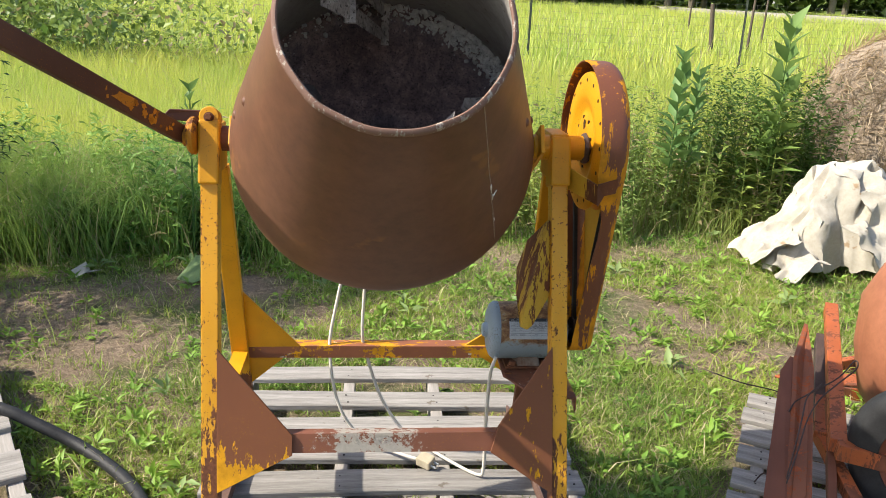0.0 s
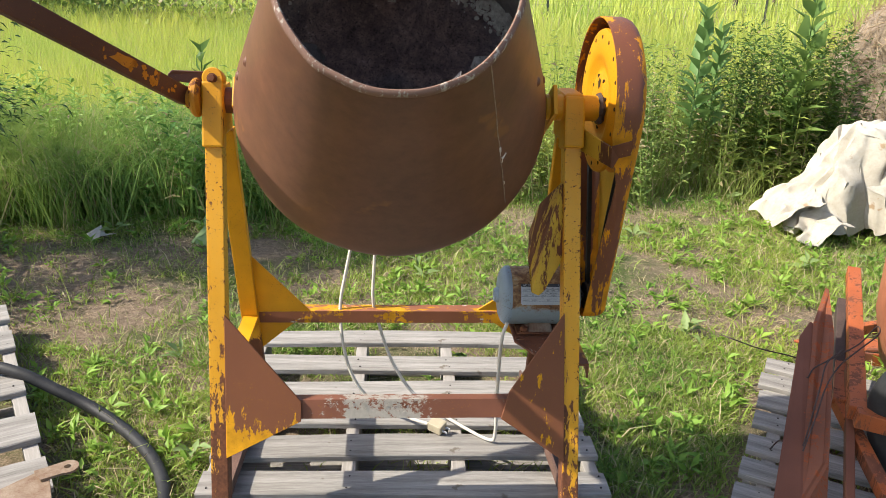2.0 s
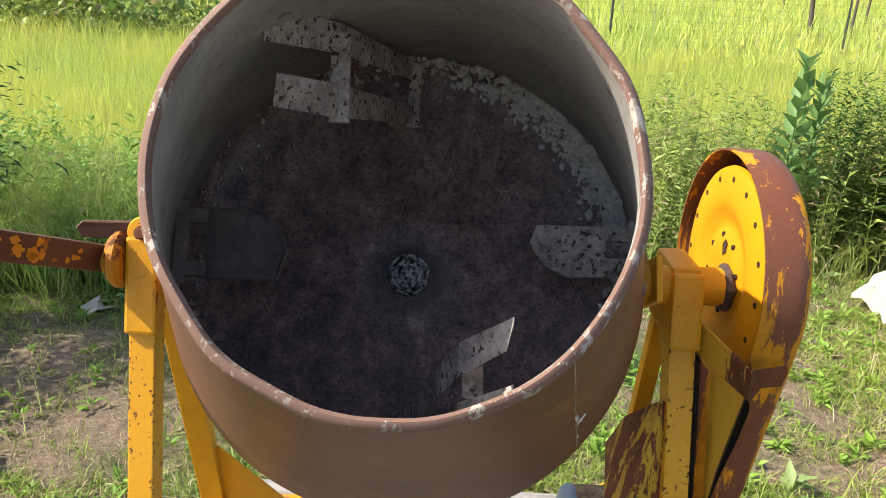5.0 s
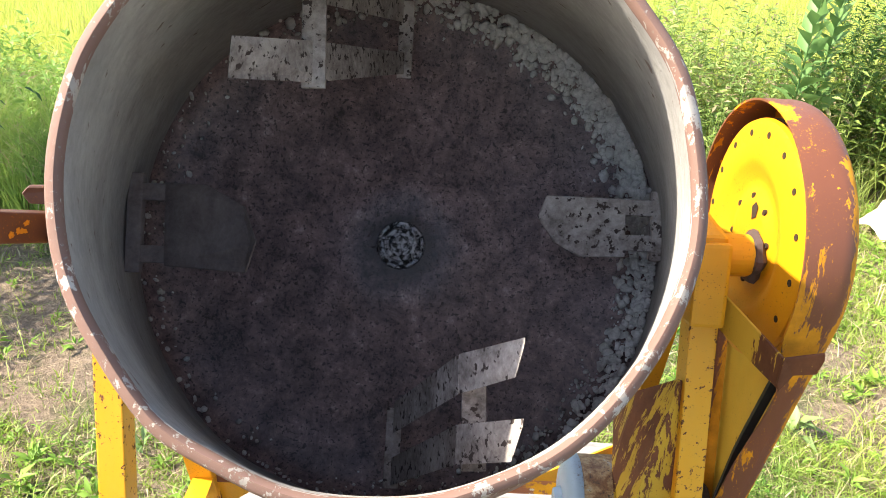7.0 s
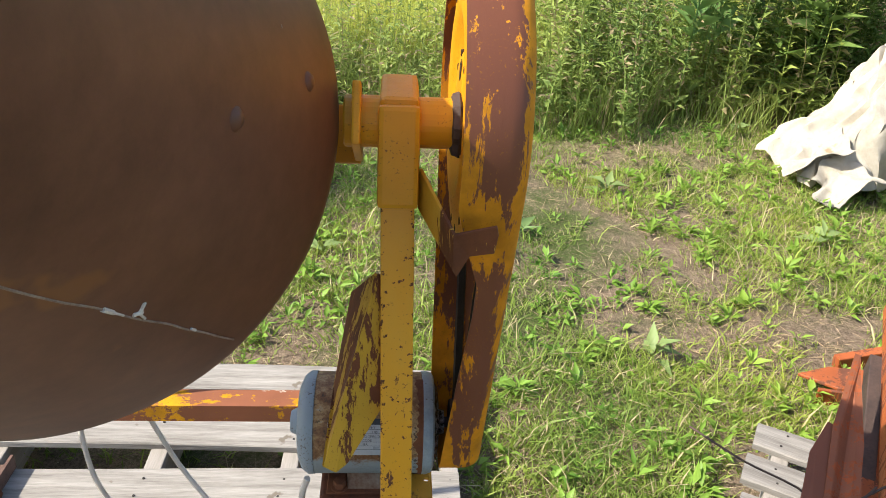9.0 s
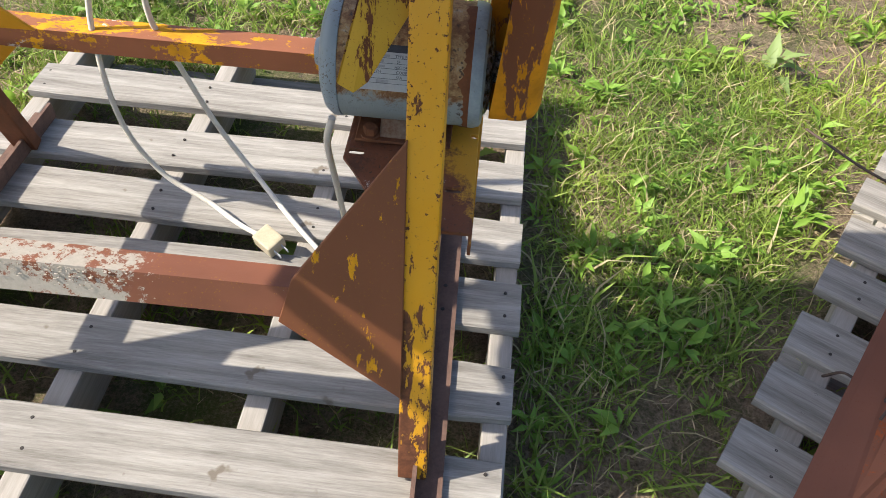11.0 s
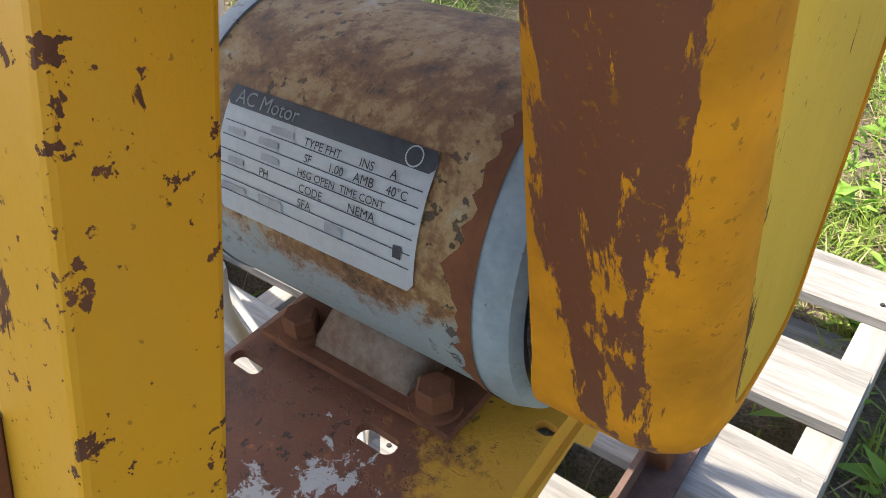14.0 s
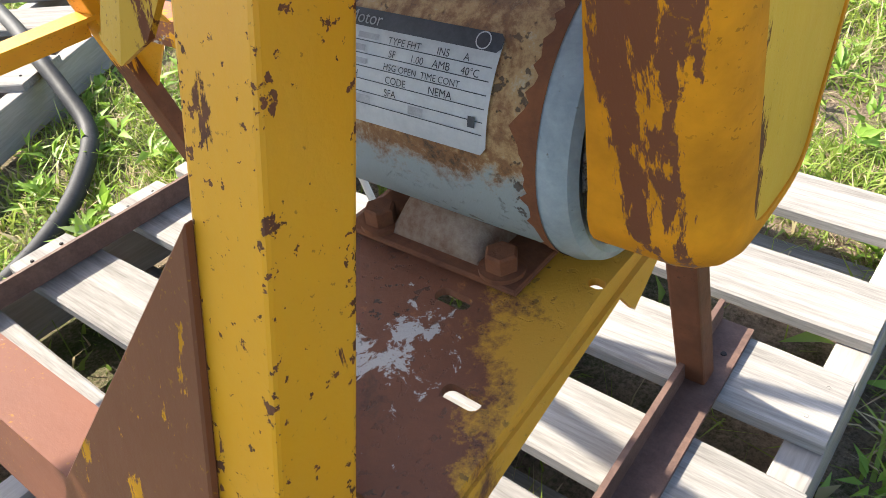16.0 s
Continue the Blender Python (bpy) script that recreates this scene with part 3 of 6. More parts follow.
def array_mesh(name, verts, loops, starts, material):
    me = bpy.data.meshes.new(name)
    me.vertices.add(len(verts))
    me.vertices.foreach_set("co", np.asarray(verts, dtype=np.float32).ravel())
    me.loops.add(len(loops))
    me.loops.foreach_set("vertex_index", np.asarray(loops, dtype=np.int32))
    me.polygons.add(len(starts))
    me.polygons.foreach_set("loop_start", np.asarray(starts, dtype=np.int32))
    me.update(calc_edges=True)
    me.materials.append(material)
    return me


def blade_mesh(name, xy, height, width, lean, material, rng, z0=0.0):
    """Grass: one tapering, bending blade of three faces at each place of xy."""
    n = len(xy)
    ang = rng.uniform(0, 2 * np.pi, n)
    la = rng.uniform(0, 2 * np.pi, n)
    ln = lean * rng.uniform(0.2, 1.3, n) * height
    wx, wy = np.cos(ang) * width / 2, np.sin(ang) * width / 2
    dx, dy = np.cos(la) * ln, np.sin(la) * ln
    base = np.stack([xy[:, 0], xy[:, 1], np.full(n, z0) - 0.005], 1)
    v = np.zeros((n, 5, 3))
    for k, (f, wf) in enumerate(((0.0, 1.0), (0.0, -1.0), (0.55, 0.75), (0.55, -0.75), (1.0, 0.0))):
        v[:, k, 0] = base[:, 0] + dx * f * f + wx * wf
        v[:, k, 1] = base[:, 1] + dy * f * f + wy * wf
        v[:, k, 2] = base[:, 2] + height * (f - 0.25 * f * f * np.minimum(1.5, ln / height))
    quad = np.array([0, 1, 3, 2, 2, 3, 4])
    loops = (np.arange(n)[:, None] * 5 + quad).ravel()
    starts = (np.arange(n)[:, None] * 7 + np.array([0, 4])).ravel()
    return array_mesh(name, v.reshape(-1, 3), loops, starts, material)


def leaf_mesh(name, at, direction, length, width, material, rng, droop=0.2):
    """Leaves: a folded diamond of four triangles at each place, along its direction."""
    n = len(at)
    d = direction / np.linalg.norm(direction, axis=1, keepdims=True)
    up = np.tile(np.array([0, 0, 1.0]), (n, 1)) + rng.normal(0, 0.35, (n, 3))
    s = np.cross(d, up)
    s /= np.linalg.norm(s, axis=1, keepdims=True)
    nn = np.cross(s, d)
    L, W = length[:, None], width[:, None]
    v = np.zeros((n, 5, 3))
    v[:, 0] = at
    v[:, 1] = at + d * L * 0.45 + s * W * 0.5 + nn * W * 0.12
    v[:, 2] = at + d * L * 0.45 - s * W * 0.5 + nn * W * 0.12
    v[:, 3] = at + d * L * 0.5 - nn * L * droop * 0.2
    v[:, 4] = at + d * L - nn * L * droop
    tri = np.array([0, 3, 1, 0, 2, 3, 1, 3, 4, 3, 2, 4])
    loops = (np.arange(n)[:, None] * 5 + tri).ravel()
    starts = (np.arange(n * 4) * 3)
    return array_mesh(name, v.reshape(-1, 3), loops, starts, material)


# ---- ground ----
def ground_height(x, y):
    return 0.018 * noise.noise((x * 0.8, y * 0.8, 0.3)) + 0.008 * noise.noise((x * 3.1, y * 3.1, 2.0))


def build_ground():
    bm = bmesh.new()
    cs = [-900, -300, -120, -50, -25, -14, -9, -6.5] + [i * 0.16 - 5.0 for i in range(64)] + [6.2, 7.0, 12, 20, 40, 70, 107, 300, 900]
    rows = [[bm.verts.new((x, y + 3.0, ground_height(x, y + 3.0) if abs(x) < 6 and abs(y) < 6 else min(4.5, max(0.0, 0.045 * (y - 7.0))))) for x in cs] for y in cs]
    for a, b in zip(rows, rows[1:]):
        for i in range(len(cs) - 1):
            bm.faces.new((a[i], a[i + 1], b[i + 1], b[i]))
    return thing("ground", bm, M_GROUND, "uneven meadow soil with patchy grass and bare dirt", "ground", 60, kind="structure")


build_ground()


# ---- pallets ----
NAIL_ME = None


def nail_mesh():
    bm = bmesh.new()
    lathe(bm, [(0, 0.0006), (0.0024, 0.0009), (0.0029, 0.0), (0.0029, -0.004)], 8, Matrix.Identity(4))
    return finish(bm, "nail", M_NAIL, 40)


def plank_mesh(length, width, th, seed):
    """A weathered board along x: warped a little, its ends chipped."""
    rng = random.Random(seed)
    bm = bmesh.new()
    nx = 14
    rows = []
    ph, bow = rng.uniform(0, 6), rng.uniform(-0.004, 0.004)
    for i in range(nx + 1):
        u = i / nx
        x = (u - 0.5) * length
        if i in (0, nx):
            x += rng.uniform(-0.004, 0.004)
        dy = 0.003 * math.sin(ph + u * 4) + bow * (1 - (2 * u - 1) ** 2)
        w = width * (1 + 0.02 * math.sin(ph * 2 + u * 7))
        if i in (0, nx):
            w *= rng.uniform(0.93, 0.99)
        dz = 0.0015 * math.sin(ph * 3 + u * 6)
        b = 0.003
        prof = [(-w / 2, 0.0), (-w / 2, th - b), (-w / 2 + b, th), (0.0, th + 0.0006), (w / 2 - b, th), (w / 2, th - b), (w / 2, 0.0)]
        rows.append([bm.verts.new((x, y + dy, z + dz - th)) for y, z in prof])
    for a, b in zip(rows, rows[1:]):
        for k in range(7):
            bm.faces.new((a[k], b[k], b[(k + 1) % 7], a[(k + 1) % 7]))
    bm.faces.new(rows[0])
    bm.faces.new(rows[-1][::-1])
    bmesh.ops.recalc_face_normals(bm, faces=bm.faces)
    return finish(bm, "plank", M_WOOD, 35)


def pallet(at, turn, length, ys, width, runners, depth, label, height=0.13, extra=()):
    """A timber pallet. Boards run along its own x at the places ys along its y; runners stand under them at the places given."""
    global NAIL_ME
    NAIL_ME = NAIL_ME or nail_mesh()
    e = empty("pallet", at, label, "pallet", "timber pallets on the grass")
    e.rotation_euler = (0, 0, radians(turn))

    def child(name, me, loc, rz=0.0, par=None):
        o = new(name, me)
        o.parent = par or e
        o.location = loc
        o.rotation_euler = (0, 0, rz)
        return o
    th = 0.017
    y_lo, y_hi = min(ys) - width / 2, max(ys) + width / 2
    for k, x in enumerate(runners):
        bm = bmesh.new()
        box(bm, -0.019, 0.019, y_lo + 0.004, y_hi - 0.004, 0.018, height - th - 0.001, 0.003)
        child("runner", finish(bm, "runner", M_WOOD_Y), (x, 0, 0))
    for k, y in enumerate(ys):
        me = plank_mesh(length, width * (0.94 + 0.1 * ((k * 7) % 5) / 5), th, k + int(at[0] * 50))
        p = child("plank", me, (0.004 * math.sin(k * 5.1), y, height), radians(0.5 * math.sin(k * 3.7)))
        for x in runners:
            for s in (-1, 1):
                child("nail", NAIL_ME, (x + 0.006 * math.sin(k * 9 + s), s * width * 0.23, 0.0006), par=p)
    for y in (y_lo + 0.06, (y_lo + y_hi) / 2, y_hi - 0.06):
        child("bottom_board", plank_mesh(length - 0.02, 0.09, 0.016, int(y * 100) + 900), (0, y, 0.017))
    return e


PALLET_X, PALLET_Y = -0.045, 2.70
pallet((PALLET_X, PALLET_Y, 0.0), -1.0, 1.045, [0.630, 0.439, 0.267, 0.119, -0.035, -0.196, -0.36, -0.52], 0.104, (-0.50, -0.15, 0.145, 0.502), 1.2,
       "weathered grey timber pallet carrying the yellow concrete mixer")
pallet((-1.65, 2.75, 0.0), 29.0, 1.03, [0.62, 0.37, 0.05, -0.24, -0.50], 0.16, (-0.49, -0.16, 0.17, 0.49), 1.1,
       "weathered grey timber pallet lying on the grass beside the hose")
pallet((1.410, 2.447, 0.0), -30.7, 1.05, [0.50, 0.365, 0.235, 0.10, -0.04, -0.18, -0.31, -0.435, -0.56], 0.097, (-0.46, -0.1, 0.2, 0.5), 1.1,
       "weathered grey timber pallet under the rusty orange mixer")


# ---- yellow concrete mixer ----
def yf(z):
    return 2.282 + 0.28 * z


def yr(z):
    return 2.982 - 0.28 * z


def xl(z):
    return -0.476 - 0.011 * z


def xr(z):
    return 0.344 - 0.019 * z


FN = Vector((0, -0.963, 0.27))    # outward normal of the front of the frame
RN = Vector((0, 0.963, 0.27))
MIX = empty("concrete_mixer", (-0.08, 2.65, 0.13), "old yellow concrete mixer with rusty brown drum on a pallet", "concrete mixer")
TRUN = Vector((-0.08, 2.625, 1.076))

for xf in (xl, xr):
    bm = bmesh.new()
    beam(bm, (xf(0.14), yf(0.14) + 0.030, 0.135), (xf(1.0), yf(1.0) + 0.030, 1.0), 0.039, 0.042, FN, 0.0022)
    leg = part("front_leg", bm, M_LEG, MIX)
for xf in (xl, xr):
    bm = bmesh.new()
    beam(bm, (xf(0.14), yr(0.14) - 0.012, 0.135), (xf(1.0), yr(1.0) - 0.012, 1.0), 0.046 if xf is xl else 0.030, 0.026, RN, 0.003)
    part("rear_leg", bm, M_REAR_LEG, MIX)
for xf, s in ((xl, 1), (xr, -1)):
    bm = bmesh.new()
    x = xf(0.13) + (0.012 if s < 0 else -0.012)
    angle_iron(bm, (x + 0.022 * s - 0.012 * s, 2.27, 0.133), (x + 0.022 * s + 0.004 * s, 3.022, 0.133), 0.042, 0.034, 0.006, (-s, 0, 0), (0, 0, 1))
    rail = part("foot_rail", bm, M_RAIL, MIX, "dark rusty angle iron foot")
    for y in (2.63, 2.68, 2.97):
        bm = bmesh.new()
        lathe(bm, [(0, 0.0015), (0.003, 0.0012), (0.0036, 0)], 8, Matrix.Translation((x - 0.002 * s, y, 0.139)))
        part("rivet", bm, M_NAIL, rail)

# front and rear cross bars
bm = bmesh.new()
z = 0.427
angle_iron(bm, (xl(.4) + 0.02, yf(z) + 0.013, z), (xr(.4) - 0.02, yf(z) + 0.013, z), 0.045, 0.045, 0.006, (0, -0.27, -0.96), (0, 0.96, -0.27))
part("front_bar", bm, M_BAR, MIX, "brown angle iron bar with dried cement on it")
bm = bmesh.new()
z = 0.45
angle_iron(bm, (xl(.4) + 0.02, yr(z) - 0.002, z), (xr(.4) - 0.02, yr(z) - 0.002, z), 0.036, 0.045, 0.006, (0, 0, -1), (0, 1, 0))
part("rear_bar", bm, M_BAR_Y, MIX, "chipped brown and yellow angle iron bar")

bm = bmesh.new()
angle_iron(bm, (xl(.43) - 0.016, yf(.43) + 0.055, .445), (xl(.43) - 0.016, yr(.43) - 0.026, .445), 0.040, 0.036, 0.006, (1, 0, 0), (0, 0, -1))
part("side_bar", bm, M_YELLOW, MIX, "yellow angle iron side bar")

# corner plates
for pts in ([(xl(.62) + 0.017, .62), (-0.293, .426), (-0.293, .382), (xl(.3) + 0.017, .300)],
            [(xr(.625) - 0.017, .625), (0.188, .445), (0.170, .385), (xr(.28) - 0.017, .285)]):
    bm = bmesh.new()
    slab(bm, [(x, yf(z) + 0.009, z) for x, z in pts], (0, -1, 0), 0.005, 0.001)
    part("corner_plate", bm, M_GUSSET_LOW if pts[0][0] < 0 else M_GUSSET, MIX, "brown painted steel corner plate with yellow scratches")
for pts in ([(xl(.64) + 0.02, .640), (-0.312, .452), (xl(.45) + 0.02, .450)],
            [(xl(.4) + 0.02, .413), (-0.36, .413), (xl(.3) + 0.02, .32)],
            [(xr(.57) - 0.02, .585), (0.157, .458), (xr(.45) - 0.02, .455)],
            [(xr(.4) - 0.02, .413), (0.21, .413), (xr(.3) - 0.02, .33)]):
    bm = bmesh.new()
    slab(bm, [(x, yr(z) - 0.004, z) for x, z in pts], (0, -1, 0), 0.005, 0.001)
    part("corner_plate", bm, M_YELLOW, MIX, "yellow painted steel corner plate")

# bearing housings
bm = bmesh.new()
beam(bm, (xr(1), yf(0.988) + 0.030, 0.988), (xr(1), yf(1.095) + 0.030, 1.100), 0.047, 0.066, FN, 0.006)
box(bm, xr(1) - 0.0225, xr(1) + 0.0225, 2.60, 2.70, 1.00, 1.112, 0.008)
part("bearing_housing", bm, M_YELLOW, MIX, "welded yellow bearing housing")
bm = bmesh.new()
beam(bm, (xl(1), yf(0.978) + 0.018, 0.978), (xl(1), yf(1.115) + 0.018, 1.118), 0.047, 0.040, FN, 0.005)
m = axis_matrix((xl(1), yf(1.124) + 0.020, 1.124), FN)
lathe(bm, [(0, -0.02), (0.021, -0.02), (0.0235, -0.017), (0.0235, 0.015), (0.021, 0.019), (0, 0.019)], 28, m)
box(bm, xl(1) - 0.018, xl(1) + 0.022, 2.605, 2.69, 1.00, 1.11, 0.008)
part("bearing_housing", bm, M_YELLOW, MIX, "yellow bearing housing with rounded top")
bm = bmesh.new()
hexbolt(bm, (xl(1), yf(1.128) - 0.001, 1.128), FN, 0.0085, 0.010)
part("bolt", bm, M_RUSTY, MIX, "rusty bolt head")
bm = bmesh.new()
slab(bm, [(-0.50, 2.612, 1.140), (-0.572, 2.592, 1.144), (-0.582, 2.592, 1.134), (-0.574, 2.592, 1.120), (-0.535, 2.60, 1.116), (-0.50, 2.612, 1.112)], (0, 1, 0), 0.009, 0.0015)
part("latch_tab", bm, M_LEVER, MIX, "brown steel latch tab")

# tilting yoke with its two trunnions
AX = Vector((0.0127, -0.853, 0.4875)).normalized()     # from the drum's base to its mouth
bm = bmesh.new()
rod(bm, (0.262, TRUN.y, TRUN.z), (0.306, TRUN.y, TRUN.z), 0.0300, 28, bevel=0.002)
rod(bm, (0.296, TRUN.y, TRUN.z), (0.398, TRUN.y, TRUN.z), 0.0295, 28, bevel=0.003)
part("trunnion", bm, M_YELLOW, MIX, "yellow trunnion tube")
bm = bmesh.new()
rod(bm, (-0.49, TRUN.y, TRUN.z), (-0.434, TRUN.y, TRUN.z), 0.029, 28, bevel=0.003)
part("trunnion", bm, M_GUSSET, MIX, "brown trunnion tube")
bm = bmesh.new()
lathe(bm, [(0.0, 0.0), (0.026, 0.0), (0.034, 0.003), (0.036, 0.010), (0.031, 0.016), (0.029, 0.018), (0, 0.018)], 17, axis_matrix((0.383, TRUN.y, TRUN.z), (1, 0, 0)), wobble=0.3)
part("grease_ring", bm, M_DARKIRON, MIX, "dried black grease round the pulley hub")
bm = bmesh.new()
for s in (1, -1):
    a = TRUN + Vector((0.357 * s, 0, 0))
    beam(bm, a + AX * 0.055, a - AX * 0.105, 0.070, 0.010, (1, 0, 0), 0.003)
beam(bm, TRUN + Vector((-0.36, 0, 0)) - AX * 0.105, TRUN + Vector((0.36, 0, 0)) - AX * 0.105, 0.075, 0.012, AX, 0.003)
part("yoke", bm, M_YELLOW, MIX, "yellow steel yoke behind the drum")

# tilt lever
HUB = Vector((-0.526, 2.60, 1.085))
LDIR = Vector((-0.066, -0.237, 0.106)).normalized()
bm = bmesh.new()
rod(bm, HUB + Vector((-0.008, 0, 0)), HUB + Vector((0.014, 0, 0)), 0.043, 34, bevel=0.007)
rod(bm, HUB + Vector((-0.022, 0, 0)), HUB + Vector((-0.006, 0, 0)), 0.025, 24, bevel=0.005)
part("lever_hub", bm, M_HUB, MIX, "worn yellow lever hub")
bm = bmesh.new()
beam(bm, HUB + Vector((-0.02, 0, 0.0)) + LDIR * 0.01, HUB + Vector((-0.02, 0, 0.0)) + LDIR * 0.95, 0.020, 0.040, (0.2, 0.4, 1), 0.003)
part("tilt_lever", bm, M_LEVER, MIX, "dark brown tilt lever with a yellow paint scar")

# drum
MOUTH = Vector((-0.084, 2.103, 1.3635))
DM = axis_matrix(MOUTH, AX) @ Matrix.Diagonal((0.988, 0.988, 1.065, 1))
SIDE = Vector((1, 0, 0)) - AX * AX.x
SIDE.normalize()
UP = AX.cross(SIDE)


def in_drum(depth, side, up):
    """A place inside the drum: metres from the mouth's plane, to the side and upwards across the axis."""
    return MOUTH - AX * depth * 1.065 + (SIDE * side + UP * up) * 0.988


bm = bmesh.new()
lathe(bm, [(0.195, 0.0), (0.200, -0.004), (0.2010, -0.02), (0.278, -0.27), (0.345, -0.49), (0.352, -0.512), (0.353, -0.53), (0.346, -0.553), (0.318, -0.583), (0.26, -0.608), (0.16, -0.622), (0.0, -0.627)], 128, DM, wobble=0.004)
DRUM_OB = part("drum", bm, M_DRUM, MIX, "brown primed steel drum, tilted mouth up", 50)
bm = bmesh.new()
lathe(bm, [(0.195, 0.0), (0.192, -0.003), (0.195, -0.02), (0.270, -0.27), (0.334, -0.49), (0.336, -0.50)], 128, DM, wobble=0.010)
part("drum_lining", bm, M_DRUM_IN, DRUM_OB, "grey cement film inside the drum", 50)
bm = bmesh.new()
lathe(bm, [(0.337, -0.495), (0.33, -0.512), (0.30, -0.524), (0.24, -0.531), (0.09, -0.536), (0.072, -0.530), (0.058, -0.534), (0.04, -0.531), (0, -0.531)], 128, DM, wobble=0.006)
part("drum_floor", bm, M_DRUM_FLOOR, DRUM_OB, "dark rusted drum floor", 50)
bm = bmesh.new()
lathe(bm, [(0.1920, -0.006), (0.1916, 0.0), (0.194, 0.0025), (0.1985, 0.002), (0.2015, -0.002), (0.2025, -0.008), (0.199, -0.010)], 160, DM, closed=True, wobble=0.018)
part("rim", bm, M_RIM, DRUM_OB, "battered rolled rim with cement splashes", 50)
bm = bmesh.new()
hm = DM @ Matrix.Translation((0, 0, -0.531))
hm = hm @ Matrix.Scale(1.2, 4)
lathe(bm, [(0, 0.020), (0.0075, 0.0205), (0.0095, 0.019), (0.0100, 0.012), (0.0125, 0.0115), (0.0135, 0.0150), (0.0170, 0.0150), (0.0185, 0.013), (0.0190, 0.006), (0.0215, 0.005), (0.0230, 0.0085), (0.0255, 0.008), (0.0270, 0.004), (0.0275, 0.0), (0, 0.0)], 36, hm)
for v in bm.verts:
    v.co += 0.0009 * noise.noise_vector(v.co * 190)
part("hub_nut", bm, M_GREASED_NUT, DRUM_OB, "greasy black hub nut", 40)
# axial weld seam and rivets
seam_a = -0.765
bm = bmesh.new()
rs = random.Random(3)
pts = []
for k in range(15):
    d = 0.02 + 0.47 * k / 14
    r = 0.2010 + (d - 0.02) * 0.3075
    a = seam_a + rs.uniform(-0.004, 0.004)
    pts.append(in_drum(d, r * math.cos(a), r * math.sin(a)))
hose(bm, pts, 0.0012, 6, 3)
part("weld_seam", bm, M_SEAM, DRUM_OB, "thin pale weld seam")
for d0, a0, d1, a1, w in ((0.262, -0.762, 0.276, -0.764, 0.0022), (0.276, -0.764, 0.290, -0.766, 0.0011), (0.300, -0.758, 0.307, -0.740, 0.0020), (0.305, -0.745, 0.300, -0.712, 0.0016), (0.307, -0.750, 0.318, -0.759, 0.0012), (0.395, -0.759, 0.404, -0.760, 0.0014)):
    bm = bmesh.new()
    ps = []
    for k in range(5):
        d, a = d0 + (d1 - d0) * k / 4, a0 + (a1 - a0) * k / 4
        r = 0.2015 + (d - 0.02) * 0.3075
        ps.append(in_drum(d, r * math.cos(a), r * math.sin(a)))
    hose(bm, ps, w, 6, 2)
    part("cement_drip", bm, M_CRUST, DRUM_OB, "pale cement splash on the seam")
for d, a in ((0.302, -0.138), (0.436, 0.076), (0.302, 3.2), (0.436, 3.1)):
    r = 0.2010 + (d - 0.02) * 0.3075
    bm = bmesh.new()
    nrm = SIDE * math.cos(a) + UP * math.sin(a) + AX * 0.3
    lathe(bm, [(0, 0.005), (0.006, 0.0042), (0.0105, 0.0), (0.0105, -0.004)], 14, axis_matrix(in_drum(d, r * math.cos(a), r * math.sin(a)), nrm))
    part("rivet", bm, M_DRUM, DRUM_OB, "painted round rivet head", 40)


# belt pulley
WX = 0.407
PC = Vector((0, 2.662, 1.087))
PM = axis_matrix((WX, PC.y, PC.z), (-1, 0, 0))
bm = bmesh.new()
lathe(bm, [(0.0, 0.012), (0.045, 0.012), (0.058, 0.010), (0.070, 0.004), (0.084, 0.003), (0.100, 0.012), (0.118, 0.016), (0.135, 0.012), (0.158, 0.011), (0.166, 0.008), (0.168, 0.002), (0.166, -0.003), (0.154, -0.016), (0.168, -0.030), (0.156, -0.034), (0.12, -0.014), (0.08, -0.01), (0.0, -0.01)], 96, PM)
PULLEY = part("pulley", bm, M_YELLOW_BRIGHT, MIX, "bright yellow pressed steel belt pulley", 40)
for ring, count, size, lift, off in ((0.148, 16, 0.0052, 0.0118, 0.1), (0.060, 8, 0.0046, 0.0105, 0.3)):
    bm0 = bmesh.new()
    lathe(bm0, [(0, 0.0004), (size * 0.9, 0.0004), (size, -0.003)], 10, Matrix.Identity(4))
    hole = finish(bm0, "pulley_hole", M_HOLE)
    for k in range(count):
        a = 6.2832 * (k + off) / count
        o = new("pulley_hole", hole)
        o.parent = PULLEY
        o.matrix_local = PM @ Matrix.Translation((ring * math.cos(a), ring * math.sin(a), lift))
bm = bmesh.new()
slab(bm, [PM @ Vector((0.004, 0.030, 0.0125)), PM @ Vector((0.016, 0.038, 0.0125)), PM @ Vector((0.014, 0.052, 0.0118)), PM @ Vector((0.004, 0.056, 0.0115)), PM @ Vector((-0.004, 0.046, 0.0118))], (-1, 0, 0), 0.0006)
part("key_hole", bm, M_HOLE, PULLEY, "dark torn keyway hole")

# belt guard: a teardrop shell round pulley and motor sheave, open towards the drum
GC, GR = PC, 0.194
SC, SR = Vector((0, 2.648, 0.606)), 0.060
G0, G1 = 0.386, 0.457


